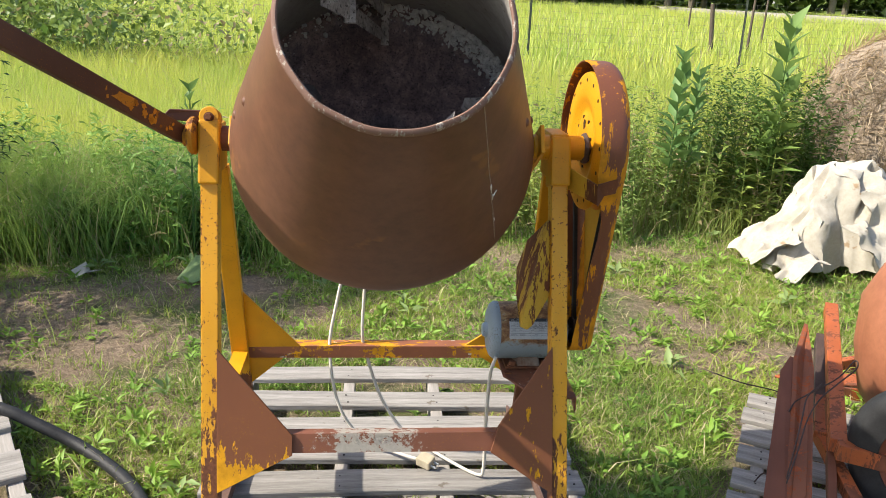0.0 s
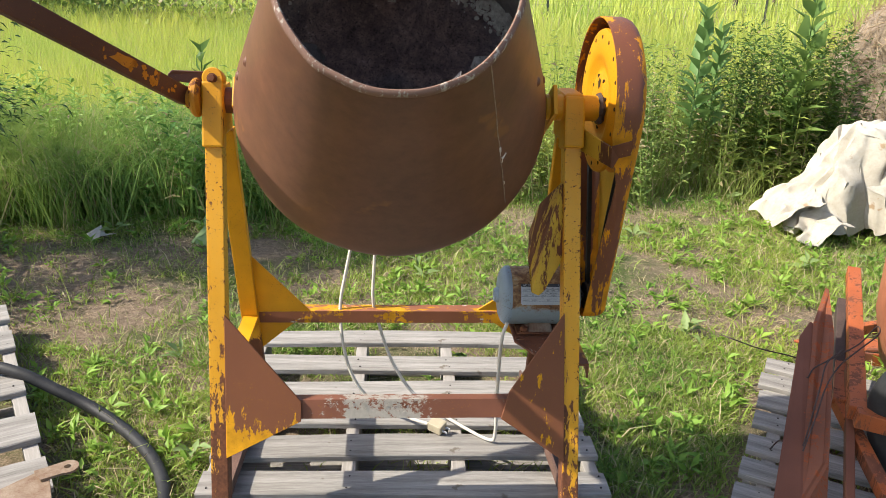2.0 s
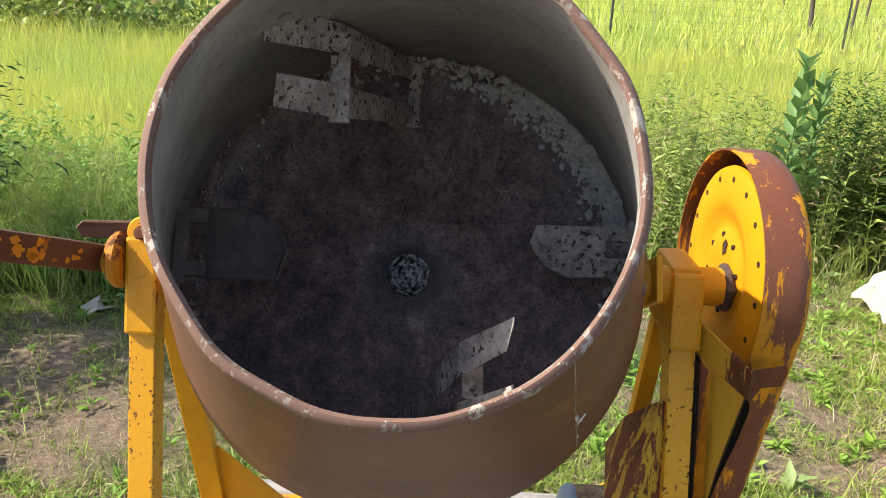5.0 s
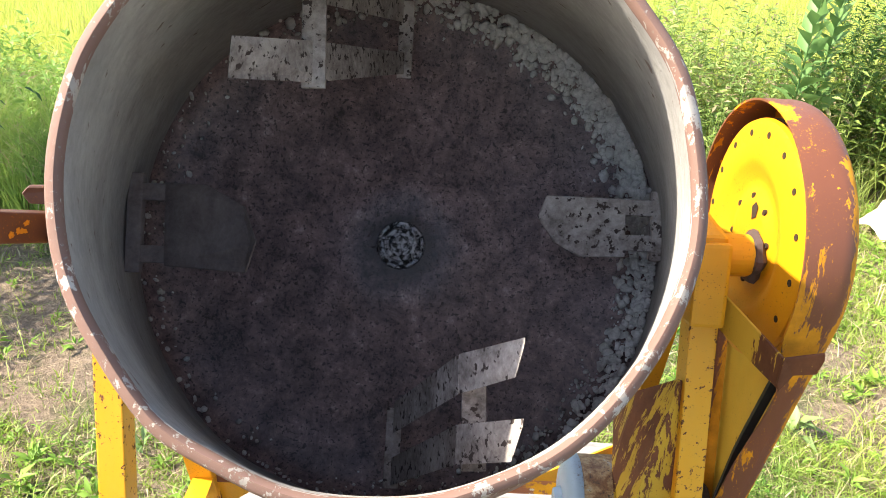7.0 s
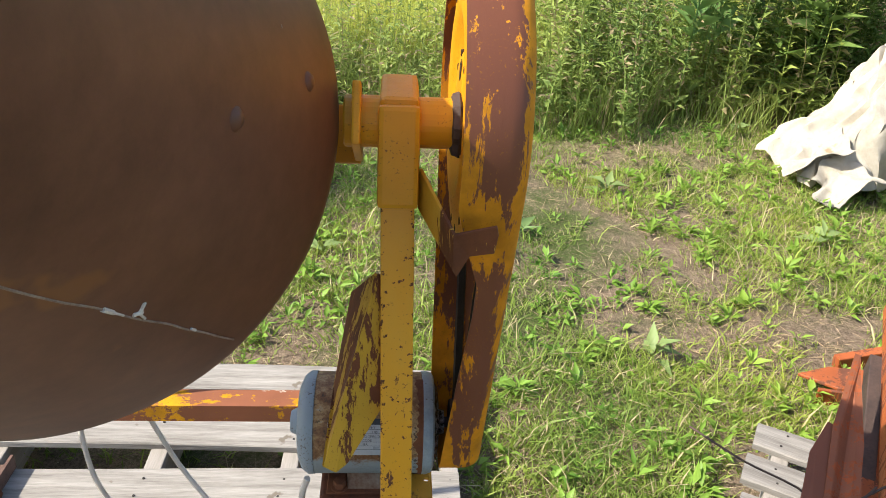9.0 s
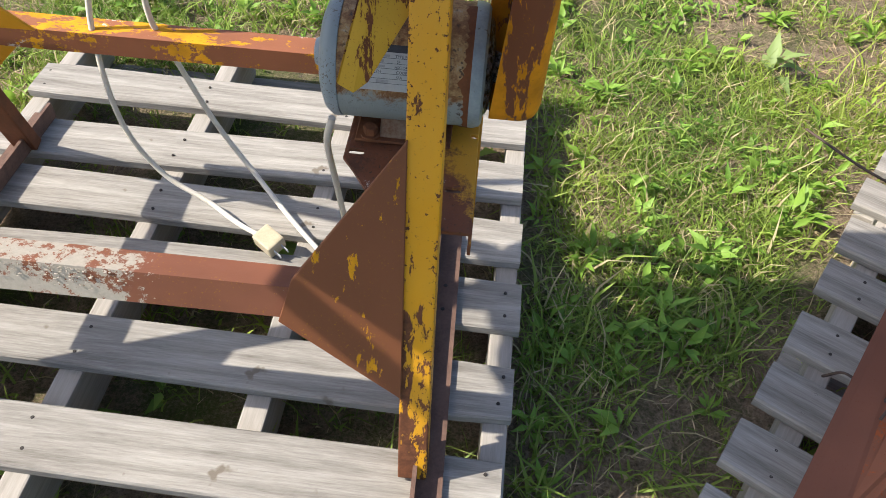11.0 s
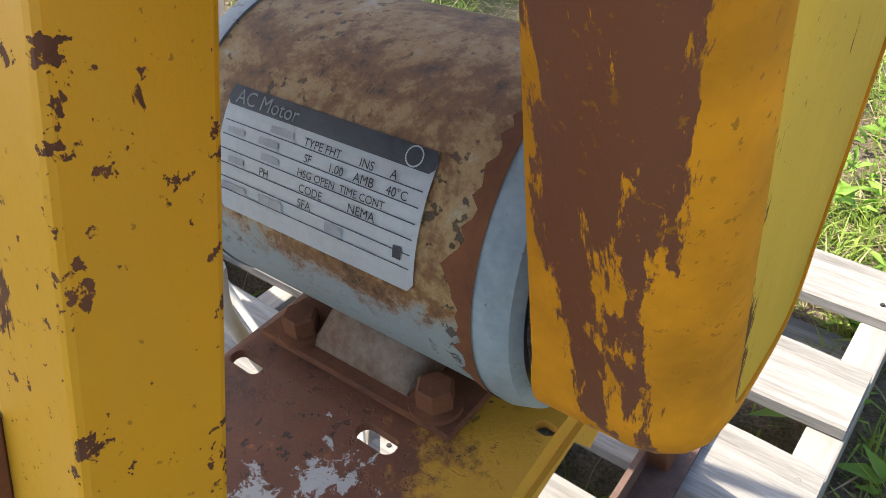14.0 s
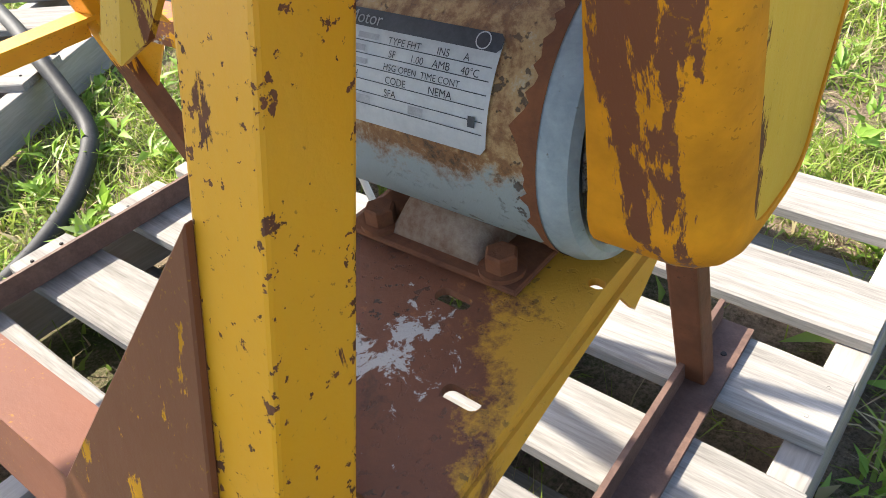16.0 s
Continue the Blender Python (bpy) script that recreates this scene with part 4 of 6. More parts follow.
def guard_outline(off=0.0, tuck=0.0, n=26):
    """Points (y, z) of the hull of the two circles; tuck draws its lower part in."""
    d = SC - GC
    dist = math.hypot(d.y, d.z)
    base = math.atan2(d.z, d.y)
    k = math.acos((GR - SR) / dist)
    pts = []
    for i in range(n * 2 + 1):
        a = base + k + (2 * math.pi - 2 * k) * i / (n * 2)
        pts.append((GC.y + (GR - off) * math.cos(a), GC.z + (GR - off) * math.sin(a)))
    p, r = pts[-1], None
    low = []
    for i in range(n + 1):
        a = base - k + 2 * k * i / n
        c, s = math.cos(a), math.sin(a)
        q = 1 / (abs(c) ** 3.4 + abs(s) ** 3.4) ** (1 / 3.4)
        low.append((SC.y + (SR - off) * q * c, SC.z + (SR - off) * q * s))
    for a, b, dst in ((pts[-1], low[0], 1), (low[-1], pts[0], -1)):
        steps = [(a[0] + (b[0] - a[0]) * f / 8, a[1] + (b[1] - a[1]) * f / 8) for f in range(1, 8)]
        if dst == 1:
            low = steps + low
        else:
            low = low + steps
    pts += low
    if tuck:
        out = []
        for y, z in pts:
            w = tuck * min(1, max(0, (1.02 - z) / 0.25)) * (1 if z > 0.78 else max(0, (z - 0.60) / 0.18))
            out.append((y + (w if y < 2.65 else -w * 0.5), z))
        pts = out
    return pts


bm = bmesh.new()
def inner_edge(y, z):
    """The front of the guard is cut narrower between the pulley and the motor."""
    k = min(1, max(0, (1.03 - z) / 0.10))
    low = min(1, max(0, (z - 0.56) / 0.30))
    return G0 + k * (0.010 + 0.020 * low if y < 2.65 else 0.0)


sec = [(G0, guard_outline(0, 0.014)), (G1 - 0.026, guard_outline()), (G1 - 0.017, guard_outline(0.0015)), (G1 - 0.009, guard_outline(0.005)), (G1 - 0.004, guard_outline(0.010)), (G1 - 0.001, guard_outline(0.018)), (G1 - 0.0005, guard_outline(0.024)), (G1 - 0.005, guard_outline(0.024)), (G1 - 0.012, guard_outline(0.010)), (G1 - 0.024, guard_outline(0.003)), (G0, guard_outline(0.003, 0.014))]
rings = [[bm.verts.new((inner_edge(y, z) if x == G0 else x, y, z)) for y, z in pts] for x, pts in sec]
for a, b in zip(rings, rings[1:] + rings[:1]):
    for i in range(len(a)):
        bm.faces.new((a[i], a[(i + 1) % len(a)], b[(i + 1) % len(a)], b[i]))
bmesh.ops.recalc_face_normals(bm, faces=bm.faces)
GUARD = part("belt_guard", bm, M_SHROUD, MIX, "brown and yellow chipped sheet steel belt guard", 35)
bm = bmesh.new()
slab(bm, [(G1 - 0.0045, y, z) for y, z in guard_outline(0.0225)], (1, 0, 0), 0.003)
part("guard_side", bm, M_SHROUD_Y, GUARD, "faded yellow outer side of the belt guard")
bm = bmesh.new()
belt = guard_outline(0.030, 0.012)
ctr = [Vector((0.424, y, z)) for y, z in belt]
rows = []
for i, p in enumerate(ctr):
    t = (ctr[(i + 1) % len(ctr)] - ctr[i - 1]).normalized()
    nrm = Vector((1, 0, 0)).cross(t)
    rows.append([bm.verts.new(p + Vector((sx * 0.0065, 0, 0)) + nrm * sy) for sx, sy in ((-1, -0.004), (1, -0.004), (0.7, 0.005), (-0.7, 0.005))])
for i in range(len(rows)):
    a, b = rows[i], rows[(i + 1) % len(rows)]
    for k in range(4):
        bm.faces.new((a[k], a[(k + 1) % 4], b[(k + 1) % 4], b[k]))
bmesh.ops.recalc_face_normals(bm, faces=bm.faces)
part("drive_belt", bm, M_RUBBER, MIX, "black rubber drive belt")
bm = bmesh.new()
slab(bm, [(0.349, 2.590, 1.034), (0.380, 2.452, 1.022), (0.384, 2.452, 0.976), (0.349, 2.592, 0.982)], (0.9, 0.25, 0), 0.004, 0.0008)
slab(bm, [(0.379, 2.448, 1.024), (0.421, 2.438, 1.040), (0.424, 2.440, 1.028), (0.422, 2.444, 1.006), (0.398, 2.451, 0.998), (0.386, 2.452, 0.972), (0.381, 2.452, 0.985)], (0.2, 1, 0), 0.004, 0.0008)
part("guard_strap", bm, M_SHROUD_Y, MIX, "bent yellow strap holding the belt guard")

# motor
MC = Vector((0.0, 2.668, 0.583))
R = 0.075
mm = axis_matrix((0.0, MC.y, MC.z), (1, 0, 0))
def on_motor(x, deg, lift=0.0):
    a = radians(deg)
    return Vector((x, MC.y - (R + lift) * math.cos(a), MC.z + (R + lift) * math.sin(a)))


bm = bmesh.new()
lathe(bm, [(0.0, 0.213), (R - 0.003, 0.213), (R, 0.215), (R, 0.369), (R - 0.003, 0.371), (0.0, 0.371)], 72, mm)
MOTOR = part("motor", bm, M_MOTOR_RUST, MIX, "rust-stained grey electric motor", 40)
bm = bmesh.new()
lathe(bm, [(0.0, 0.176), (0.016, 0.176), (0.019, 0.182), (0.021, 0.188), (0.055, 0.190), (R - 0.006, 0.196), (R + 0.001, 0.205), (R + 0.001, 0.2145), (0, 0.2145)], 72, mm)
part("end_bell", bm, M_MOTOR, MOTOR, "grey cast motor end cover", 40)
bm = bmesh.new()
lathe(bm, [(0.0, 0.370), (R + 0.0012, 0.370), (R + 0.0016, 0.377), (R - 0.001, 0.385), (R - 0.006, 0.388), (R - 0.009, 0.386), (0.0, 0.380)], 72, mm)
part("end_bell", bm, M_BELL, MOTOR, "scuffed pale grey motor end cover", 40)
# near-black cap filling the motor's right end, inside the end cover
bm = bmesh.new()
lathe(bm, [(0.0, 0.381), (R - 0.010, 0.387), (R - 0.022, 0.394), (0.020, 0.398), (0.018, 0.405), (0.0, 0.405)], 48, mm)
part("dark_end_cap", bm, M_BLACK_GLINTS, MOTOR, "black cap on the end of the motor", 40)
bm = bmesh.new()
rs = random.Random(8)
rows = []
for k in range(60):
    d = -75 + 170 * k / 59
    rows.append((bm.verts.new(on_motor(0.3712, d, 0.0018)), bm.verts.new(on_motor(0.3655 - 0.0045 * rs.random() ** 2 - 0.006 * max(0.0, math.sin(d * 0.09)) ** 4, d, 0.0010))))
for (a, b), (c, e) in zip(rows, rows[1:]):
    bm.faces.new((a, b, e, c))
part("rust_seam", bm, M_RUSTY, MOTOR, "flaking rust along the cover joint")
bm = bmesh.new()
rod(bm, (0.40, MC.y, MC.z), (0.442, MC.y, MC.z), 0.008, 16)
lathe(bm, [(0.0, 0), (0.034, 0), (0.036, 0.004), (0.028, 0.011), (0.036, 0.018), (0.034, 0.022), (0, 0.022)], 32, axis_matrix((0.413, MC.y, MC.z), (1, 0, 0)))
part("motor_sheave", bm, M_DARKIRON, MOTOR, "small dark steel sheave")
PZ = 0.503


def wrap(bm, x0, x1, d0, d1, lift, n=10, corner=0.0):
    """A patch lying on the round motor body between two lengths and two angles."""
    rows = []
    for i in range(n + 1):
        d = d0 + (d1 - d0) * i / n
        c = corner if i in (0, n) else 0
        rows.append((bm.verts.new(on_motor(x0 + c, d, lift)), bm.verts.new(on_motor(x1 - c, d, lift))))
    for (a, b), (c2, e) in zip(rows, rows[1:]):
        bm.faces.new((a, b, e, c2))
    return bm


bm = bmesh.new()
wrap(bm, 0.2355, 0.3445, 4, 45, 0.0008, 14, 0.003)
NAMEPLATE = part("nameplate", bm, M_PLATE, MOTOR, "silver foil motor nameplate with printed lines")
bm = bmesh.new()
wrap(bm, 0.2355, 0.3445, 38.6, 45, 0.0012, 4, 0.002)
part("nameplate_header", bm, M_LABEL_DARK, NAMEPLATE, "dark blue header strip")
for d in (33.5, 29, 24.5, 20, 15.5, 11.2):
    bm = bmesh.new()
    wrap(bm, 0.2375, 0.3425, d, d + 0.35, 0.0012, 1)
    part("nameplate_rule", bm, M_LABEL_DARK, NAMEPLATE)


def label_text(txt, x, deg, size, mat, shear=0.0):
    cu = bpy.data.curves.new("printed_text", 'FONT')
    cu.body, cu.size, cu.extrude = txt, size, 0.00005
    tmp = bpy.data.objects.new("tmp", cu)
    me = bpy.data.meshes.new_from_object(tmp)
    bpy.data.objects.remove(tmp)
    for v in me.vertices:
        px, py = v.co.x, v.co.y
        v.co = on_motor(x + px, deg + math.degrees(py / R), 0.0014)
    me.name = "printed_text"
    me.materials.clear()
    me.materials.append(mat)
    o = new("printed_text", me)
    o.parent = NAMEPLATE
    return o


label_text("AC Motor", 0.240, 39.6, 0.0085, M_PLATE)
label_text("INS", 0.312, 34.2, 0.0048, M_LABEL_DARK)
label_text("A", 0.327, 34.2, 0.0048, M_LABEL_DARK)
label_text("TYPE FHT", 0.283, 34.2, 0.0046, M_LABEL_DARK)
label_text("1.00", 0.298, 29.7, 0.0046, M_LABEL_DARK)
label_text("AMB", 0.311, 29.7, 0.005, M_LABEL_DARK)
label_text("40°C", 0.327, 29.7, 0.0048, M_LABEL_DARK)
label_text("HSG OPEN  TIME CONT", 0.283, 25.2, 0.0042, M_LABEL_DARK)
label_text("SF", 0.285, 29.7, 0.0046, M_LABEL_DARK)
label_text("CODE", 0.285, 20.7, 0.0046, M_LABEL_DARK)
label_text("NEMA", 0.311, 20.7, 0.005, M_LABEL_DARK)
label_text("SFA", 0.285, 16.2, 0.0046, M_LABEL_DARK)
label_text("PH", 0.262, 20.7, 0.0046, M_LABEL_DARK)
for x0, x1, d0, d1 in ((0.239, 0.254, 12.2, 14.0), (0.262, 0.276, 11.6, 14.6), (0.300, 0.309, 12.0, 15.0), (0.259, 0.270, 30, 32.2), (0.262, 0.272, 25.5, 27.5), (0.240, 0.250, 30, 32), (0.243, 0.252, 21, 23), (0.264, 0.277, 34.5, 36.6)):
    bm = bmesh.new()
    wrap(bm, x0, x1, d0, d1, 0.0013, 2)
    part("faded_print", bm, M_FAINT, NAMEPLATE, "faded unreadable print")
bm = bmesh.new()
wrap(bm, 0.3345, 0.3385, 13.2, 17.0, 0.0013, 2)
part("printed_mark", bm, M_LABEL_DARK, NAMEPLATE)
bm = bmesh.new()
for k in range(20):
    a0, a1 = 6.2832 * k / 20, 6.2832 * (k + 1) / 20
    c = (0.3345, 41.8)
    f = [on_motor(c[0] + r * math.cos(a), c[1] + math.degrees(r * math.sin(a) / R), 0.0016) for r, a in ((0.0040, a0), (0.0040, a1), (0.0034, a1), (0.0034, a0))]
    bm.faces.new([bm.verts.new(v) for v in f])
part("maker_ring", bm, M_PLATE, NAMEPLATE, "small pale ring mark")

bm = bmesh.new()
slab(bm, [(0.232, 2.598, PZ), (0.352, 2.598, PZ), (0.352, 2.735, PZ), (0.232, 2.735, PZ)], (0, 0, 1), 0.004, 0.001)
part("foot_flange", bm, M_RUSTY, MOTOR, "rusty brown foot flange")
bm = bmesh.new()
rows = []
for y, w, h in ((2.606, 0.030, 0.004), (2.609, 0.031, 0.012), (2.618, 0.032, 0.021), (2.634, 0.033, 0.029), (2.655, 0.034, 0.033), (2.72, 0.034, 0.033)):
    arch = [(-1.0, 0.0), (-0.97, 0.45), (-0.84, 0.78), (-0.6, 0.95), (0.0, 1.0), (0.6, 0.95), (0.84, 0.78), (0.97, 0.45), (1.0, 0.0)]
    rows.append([bm.verts.new((0.293 + w * u, y, PZ + 0.0035 + h * v)) for u, v in arch])
for a, b in zip(rows, rows[1:]):
    for k in range(8):
        bm.faces.new((a[k], a[k + 1], b[k + 1], b[k]))
bm.faces.new(rows[0][::-1])
bm.faces.new(rows[-1])
part("motor_foot", bm, M_FOOT, MOTOR, "rusty pressed steel motor foot", 40)
for x in (0.251, 0.336):
    bm = bmesh.new()
    hexbolt(bm, (x, 2.610, PZ + 0.004), (0, 0, 1), 0.0095, 0.013)
    part("bolt", bm, M_RUSTY, MOTOR, "rusty hexagon bolt")


# motor mounting plate: slotted, its front sloping down and its right edge folded
def slotted_plate():
    """An outline with round-ended slots cut out, then given thickness."""
    loops = [[(0.292, 2.474), (0.389, 2.474), (0.386, 2.74), (0.222, 2.74), (0.222, 2.572), (0.236, 2.555)]]
    for cx, cy, half, r in ((0.237, 2.583, 0.006, 0.0045), (0.322, 2.584, 0.0065, 0.0048), (0.362, 2.536, 0.0065, 0.0045), (0.381, 2.630, 0.001, 0.004)):
        ring = []
        for k in range(14):
            a = 6.2832 * (k + 0.5) / 14
            ring.append((cx + math.copysign(half, math.cos(a)) + r * math.cos(a), cy + r * math.sin(a)))
        loops.append(ring)
    bm = bmesh.new()
    edges = []
    for lp in loops:
        vs = [bm.verts.new((x, y, PZ - 0.006 - max(0.0, 2.60 - y) * 0.13)) for x, y in lp]
        edges += [bm.edges.new((vs[k], vs[(k + 1) % len(vs)])) for k in range(len(vs))]
    bmesh.ops.triangle_fill(bm, edges=edges, use_beauty=True, use_dissolve=False)
    got = bmesh.ops.extrude_face_region(bm, geom=bm.faces[:])
    for v in got["geom"]:
        if isinstance(v, bmesh.types.BMVert):
            v.co.z += 0.005
    bmesh.ops.recalc_face_normals(bm, faces=bm.faces)
    return bm


bm = slotted_plate()
slab(bm, [(0.3862, 2.475, 0.480), (0.3862, 2.74, PZ - 0.004), (0.3862, 2.74, PZ - 0.030), (0.3862, 2.695, PZ - 0.012), (0.3862, 2.658, 0.466), (0.3862, 2.640, PZ - 0.014), (0.3862, 2.50, 0.462), (0.3862, 2.475, 0.447)], (1, 0, 0), 0.004)
part("motor_plate", bm, M_MPLATE, MIX, "rusty brown motor mounting plate with bolt slots")

# splash plate above the motor
bm = bmesh.new()
A, B, C, D = Vector((0.303, 2.555, 0.912)), Vector((0.262, 2.690, 0.745)), Vector((0.256, 2.490, 0.658)), Vector((0.316, 2.520, 0.748))
slab(bm, [A, A + (B - A) * 0.5 + Vector((-0.012, 0, 0.012)), B, B + (C - B) * 0.45 + Vector((-0.012, 0, 0.0)), C + Vector((-0.016, 0.004, 0.006)), C], (-0.5, 0.3, 0.8), 0.003)
slab(bm, [A, C, C + Vector((0.014, 0.006, 0.010)), D, A + Vector((0.012, 0.004, -0.01))], (0.3, 0.9, 0.1), 0.003)
part("splash_plate", bm, M_SPLASH, MIX, "bent yellow and brown splash plate over the motor")

# forked mixing blades, one opposite the other, and two paddles on brackets
def fork(flip, top, label):
    bm = bmesh.new()

    def q(d, x, y):
        return in_drum(d, x * flip, y * flip)
    for k in range(2):
        t = top[k]
        slab(bm, [q(*p) for p in t[0]], UP * flip, 0.005, 0.001)
        slab(bm, [q(*p) for p in t[1]], UP * flip, 0.005, 0.001)
    beam(bm, q(0.222, -0.079, 0.118), q(0.215, -0.082, 0.222), 0.022, 0.007, AX, 0.001)
    beam(bm, q(0.455, -0.004, 0.205), q(0.440, -0.003, 0.298), 0.018, 0.007, AX, 0.001)
    bmesh.ops.recalc_face_normals(bm, faces=bm.faces)
    part("mixing_blade", bm, M_BLADE, DRUM_OB, label)


fork(1, [([(0.22, -0.079, 0.158), (0.45, -0.003, 0.232), (0.455, -0.003, 0.210), (0.22, -0.079, 0.122)], [(0.115, -0.127, 0.121), (0.22, -0.079, 0.158), (0.22, -0.079, 0.122), (0.13, -0.132, 0.095)]),
         ([(0.22, -0.083, 0.232), (0.45, -0.003, 0.300), (0.455, -0.003, 0.275), (0.22, -0.083, 0.198)], [(0.115, -0.142, 0.190), (0.22, -0.083, 0.232), (0.22, -0.083, 0.198), (0.13, -0.147, 0.163)])],
     "forked mixing blade caked with pale cement")
fork(-1, [([(0.21, -0.064, 0.118), (0.40, -0.004, 0.190), (0.40, -0.004, 0.222), (0.21, -0.066, 0.150)], [(0.132, -0.112, 0.097), (0.21, -0.064, 0.118), (0.21, -0.066, 0.150), (0.138, -0.106, 0.126)]),
          ([(0.21, -0.065, 0.180), (0.40, -0.004, 0.252), (0.40, -0.004, 0.280), (0.21, -0.065, 0.212)], [(0.132, -0.113, 0.160), (0.21, -0.065, 0.180), (0.21, -0.065, 0.212), (0.138, -0.105, 0.192)])],
     "forked mixing blade caked with pale cement")


def paddle(pts, brackets, mat, label):
    bm = bmesh.new()
    q = [in_drum(*p) for p in pts]
    slab(bm, q, -AX, 0.006, 0.001)
    p = part("paddle", bm, mat, DRUM_OB, label)
    bm = bmesh.new()
    for a, b in brackets:
        beam(bm, in_drum(*a), in_drum(*b), 0.018, 0.010, AX, 0.001)
    a, b = brackets[0][1], brackets[1][1]
    beam(bm, in_drum(a[0], a[1], a[2] + 0.02), in_drum(b[0], b[1], b[2] - 0.02), 0.016, 0.012, AX, 0.002)
    part("paddle_bracket", bm, mat, DRUM_OB, "cement-crusted paddle bracket")


paddle([(0.385, 0.262, 0.055), (0.400, 0.172, 0.057), (0.404, 0.163, 0.031), (0.404, 0.184, 0.002), (0.400, 0.214, -0.014), (0.385, 0.262, -0.013)],
       [((0.39, 0.255, 0.045), (0.39, 0.300, 0.045)), ((0.39, 0.255, 0.004), (0.39, 0.300, 0.004))], M_BLADE, "pale cement-streaked mixing paddle")
paddle([(0.330, -0.247, 0.041), (0.310, -0.197, 0.037), (0.280, -0.150, 0.013), (0.255, -0.131, -0.023), (0.280, -0.145, -0.053), (0.330, -0.243, -0.048)],
       [((0.335, -0.24, 0.03), (0.335, -0.278, 0.03)), ((0.335, -0.238, -0.036), (0.335, -0.276, -0.036))], M_PAD, "dark steel mixing paddle")
# lumps of set cement round the corner of the floor
rs = np.random.default_rng(5)
bm = bmesh.new()
for k in range(2600):
    a = rs.normal(0.45, 0.60) if k < 2100 else rs.uniform(0, 6.28)
    if k >= 2100 and rs.uniform() < 0.4:
        a = rs.normal(-0.75, 0.35)
    d = rs.normal(0.504, 0.0085)
    r = min(0.334, 0.190 + d * 0.295) - 0.004 if d < 0.5 else 0.331 - (d - 0.5) * 1.6
    s = 0.0014 + (0.0070 if k < 2100 else 0.0032) * rs.uniform() ** 2.0
    m = Matrix.Translation(in_drum(min(d, 0.525), r * math.cos(a), r * math.sin(a))) @ Euler(rs.uniform(0, 3, 3)).to_matrix().to_4x4() @ Matrix.Diagonal((s * rs.uniform(0.7, 1.6), s, s * rs.uniform(0.4, 0.9), 1))
    bmesh.ops.create_icosphere(bm, subdivisions=1, radius=1, matrix=m)
tagged(part("cement_crust", bm, M_CRUST, DRUM_OB, "crust of set cement lumps", 60), kind="stuff")
# cement splashes caked on the front bar
bm = bmesh.new()
for k in range(420):
    x = rs.normal(-0.105, 0.055)
    z = 0.427 - abs(rs.normal(0, 0.012))
    onto = rs.uniform() < 0.55
    p = Vector((x, yf(0.427) + 0.013 + rs.uniform(0, 0.042), 0.429)) if onto else Vector((x, yf(z) + 0.011, z))
    if onto:
        p.z -= 0.27 * (p.y - yf(0.427))
    s = 0.0005 + 0.0011 * rs.uniform() ** 2.5
    bmesh.ops.create_icosphere(bm, subdivisions=1, radius=1, matrix=Matrix.Translation(p) @ Matrix.Diagonal((s * rs.uniform(1, 2), s, s * 0.45, 1)))
tagged(part("cement_crust", bm, M_SPLATTER, MIX, "dried cement splashes on the bar", 60), kind="stuff")

# power cord: from the motor down to the boards, up behind the drum, down again to its plug
bm = bmesh.new()
hose(bm, [(0.205, 2.60, 0.535), (0.195, 2.605, 0.49), (0.196, 2.63, 0.40), (0.200, 2.655, 0.28), (0.203, 2.665, 0.165), (0.19, 2.675, 0.139), (0.13, 2.73, 0.140), (0.06, 2.80, 0.148), (-0.013, 2.875, 0.165), (-0.08, 2.90, 0.26), (-0.125, 2.895, 0.40), (-0.139, 2.880, 0.48), (-0.135, 2.89, 0.60), (-0.13, 2.90, 0.72), (-0.155, 2.905, 0.765), (-0.18, 2.90, 0.72), (-0.215, 2.885, 0.56), (-0.232, 2.866, 0.44), (-0.211, 2.83, 0.30), (-0.16, 2.82, 0.20), (-0.08, 2.80, 0.160), (-0.02, 2.765, 0.150), (0.02, 2.745, 0.148)], 0.0048, 8, 7)
CORD = thing("power_cord", bm, M_CORD, "pale grey power cord hanging behind the drum to the pallet", "power cord", 60)
bm = bmesh.new()
m = Matrix.Translation((0.048, 2.728, 0.150)) @ Euler((0.2, 0.1, -0.62)).to_matrix().to_4x4()
box(bm, -0.024, 0.020, -0.018, 0.018, -0.013, 0.016, 0.004, m)
plug = part("plug", bm, M_PLUG, CORD, "square tan plastic plug")
bm = bmesh.new()
for y in (-0.008, 0.008):
    box(bm, 0.020, 0.036, y - 0.0008, y + 0.0008, -0.004, 0.004, 0.0, m)
part("plug_pin", bm, M_PLATE, plug, "metal plug pins")

# ---- black hose ----
bm = bmesh.new()
hose(bm, [(-2.3, 3.25, 0.155), (-1.8, 3.20, 0.155), (-1.5, 3.13, 0.155), (-1.27, 3.06, 0.150), (-1.13, 3.03, 0.10), (-1.0, 2.99, 0.05), (-0.861, 2.876, 0.035), (-0.766, 2.764, 0.03), (-0.70, 2.64, 0.028), (-0.672, 2.52, 0.028), (-0.70, 2.40, 0.024), (-0.80, 2.25, 0.022)], 0.0185, 14)
thing("hose", bm, M_RUBBER, "thick black rubber hose curving over the grass", "hose", 60)

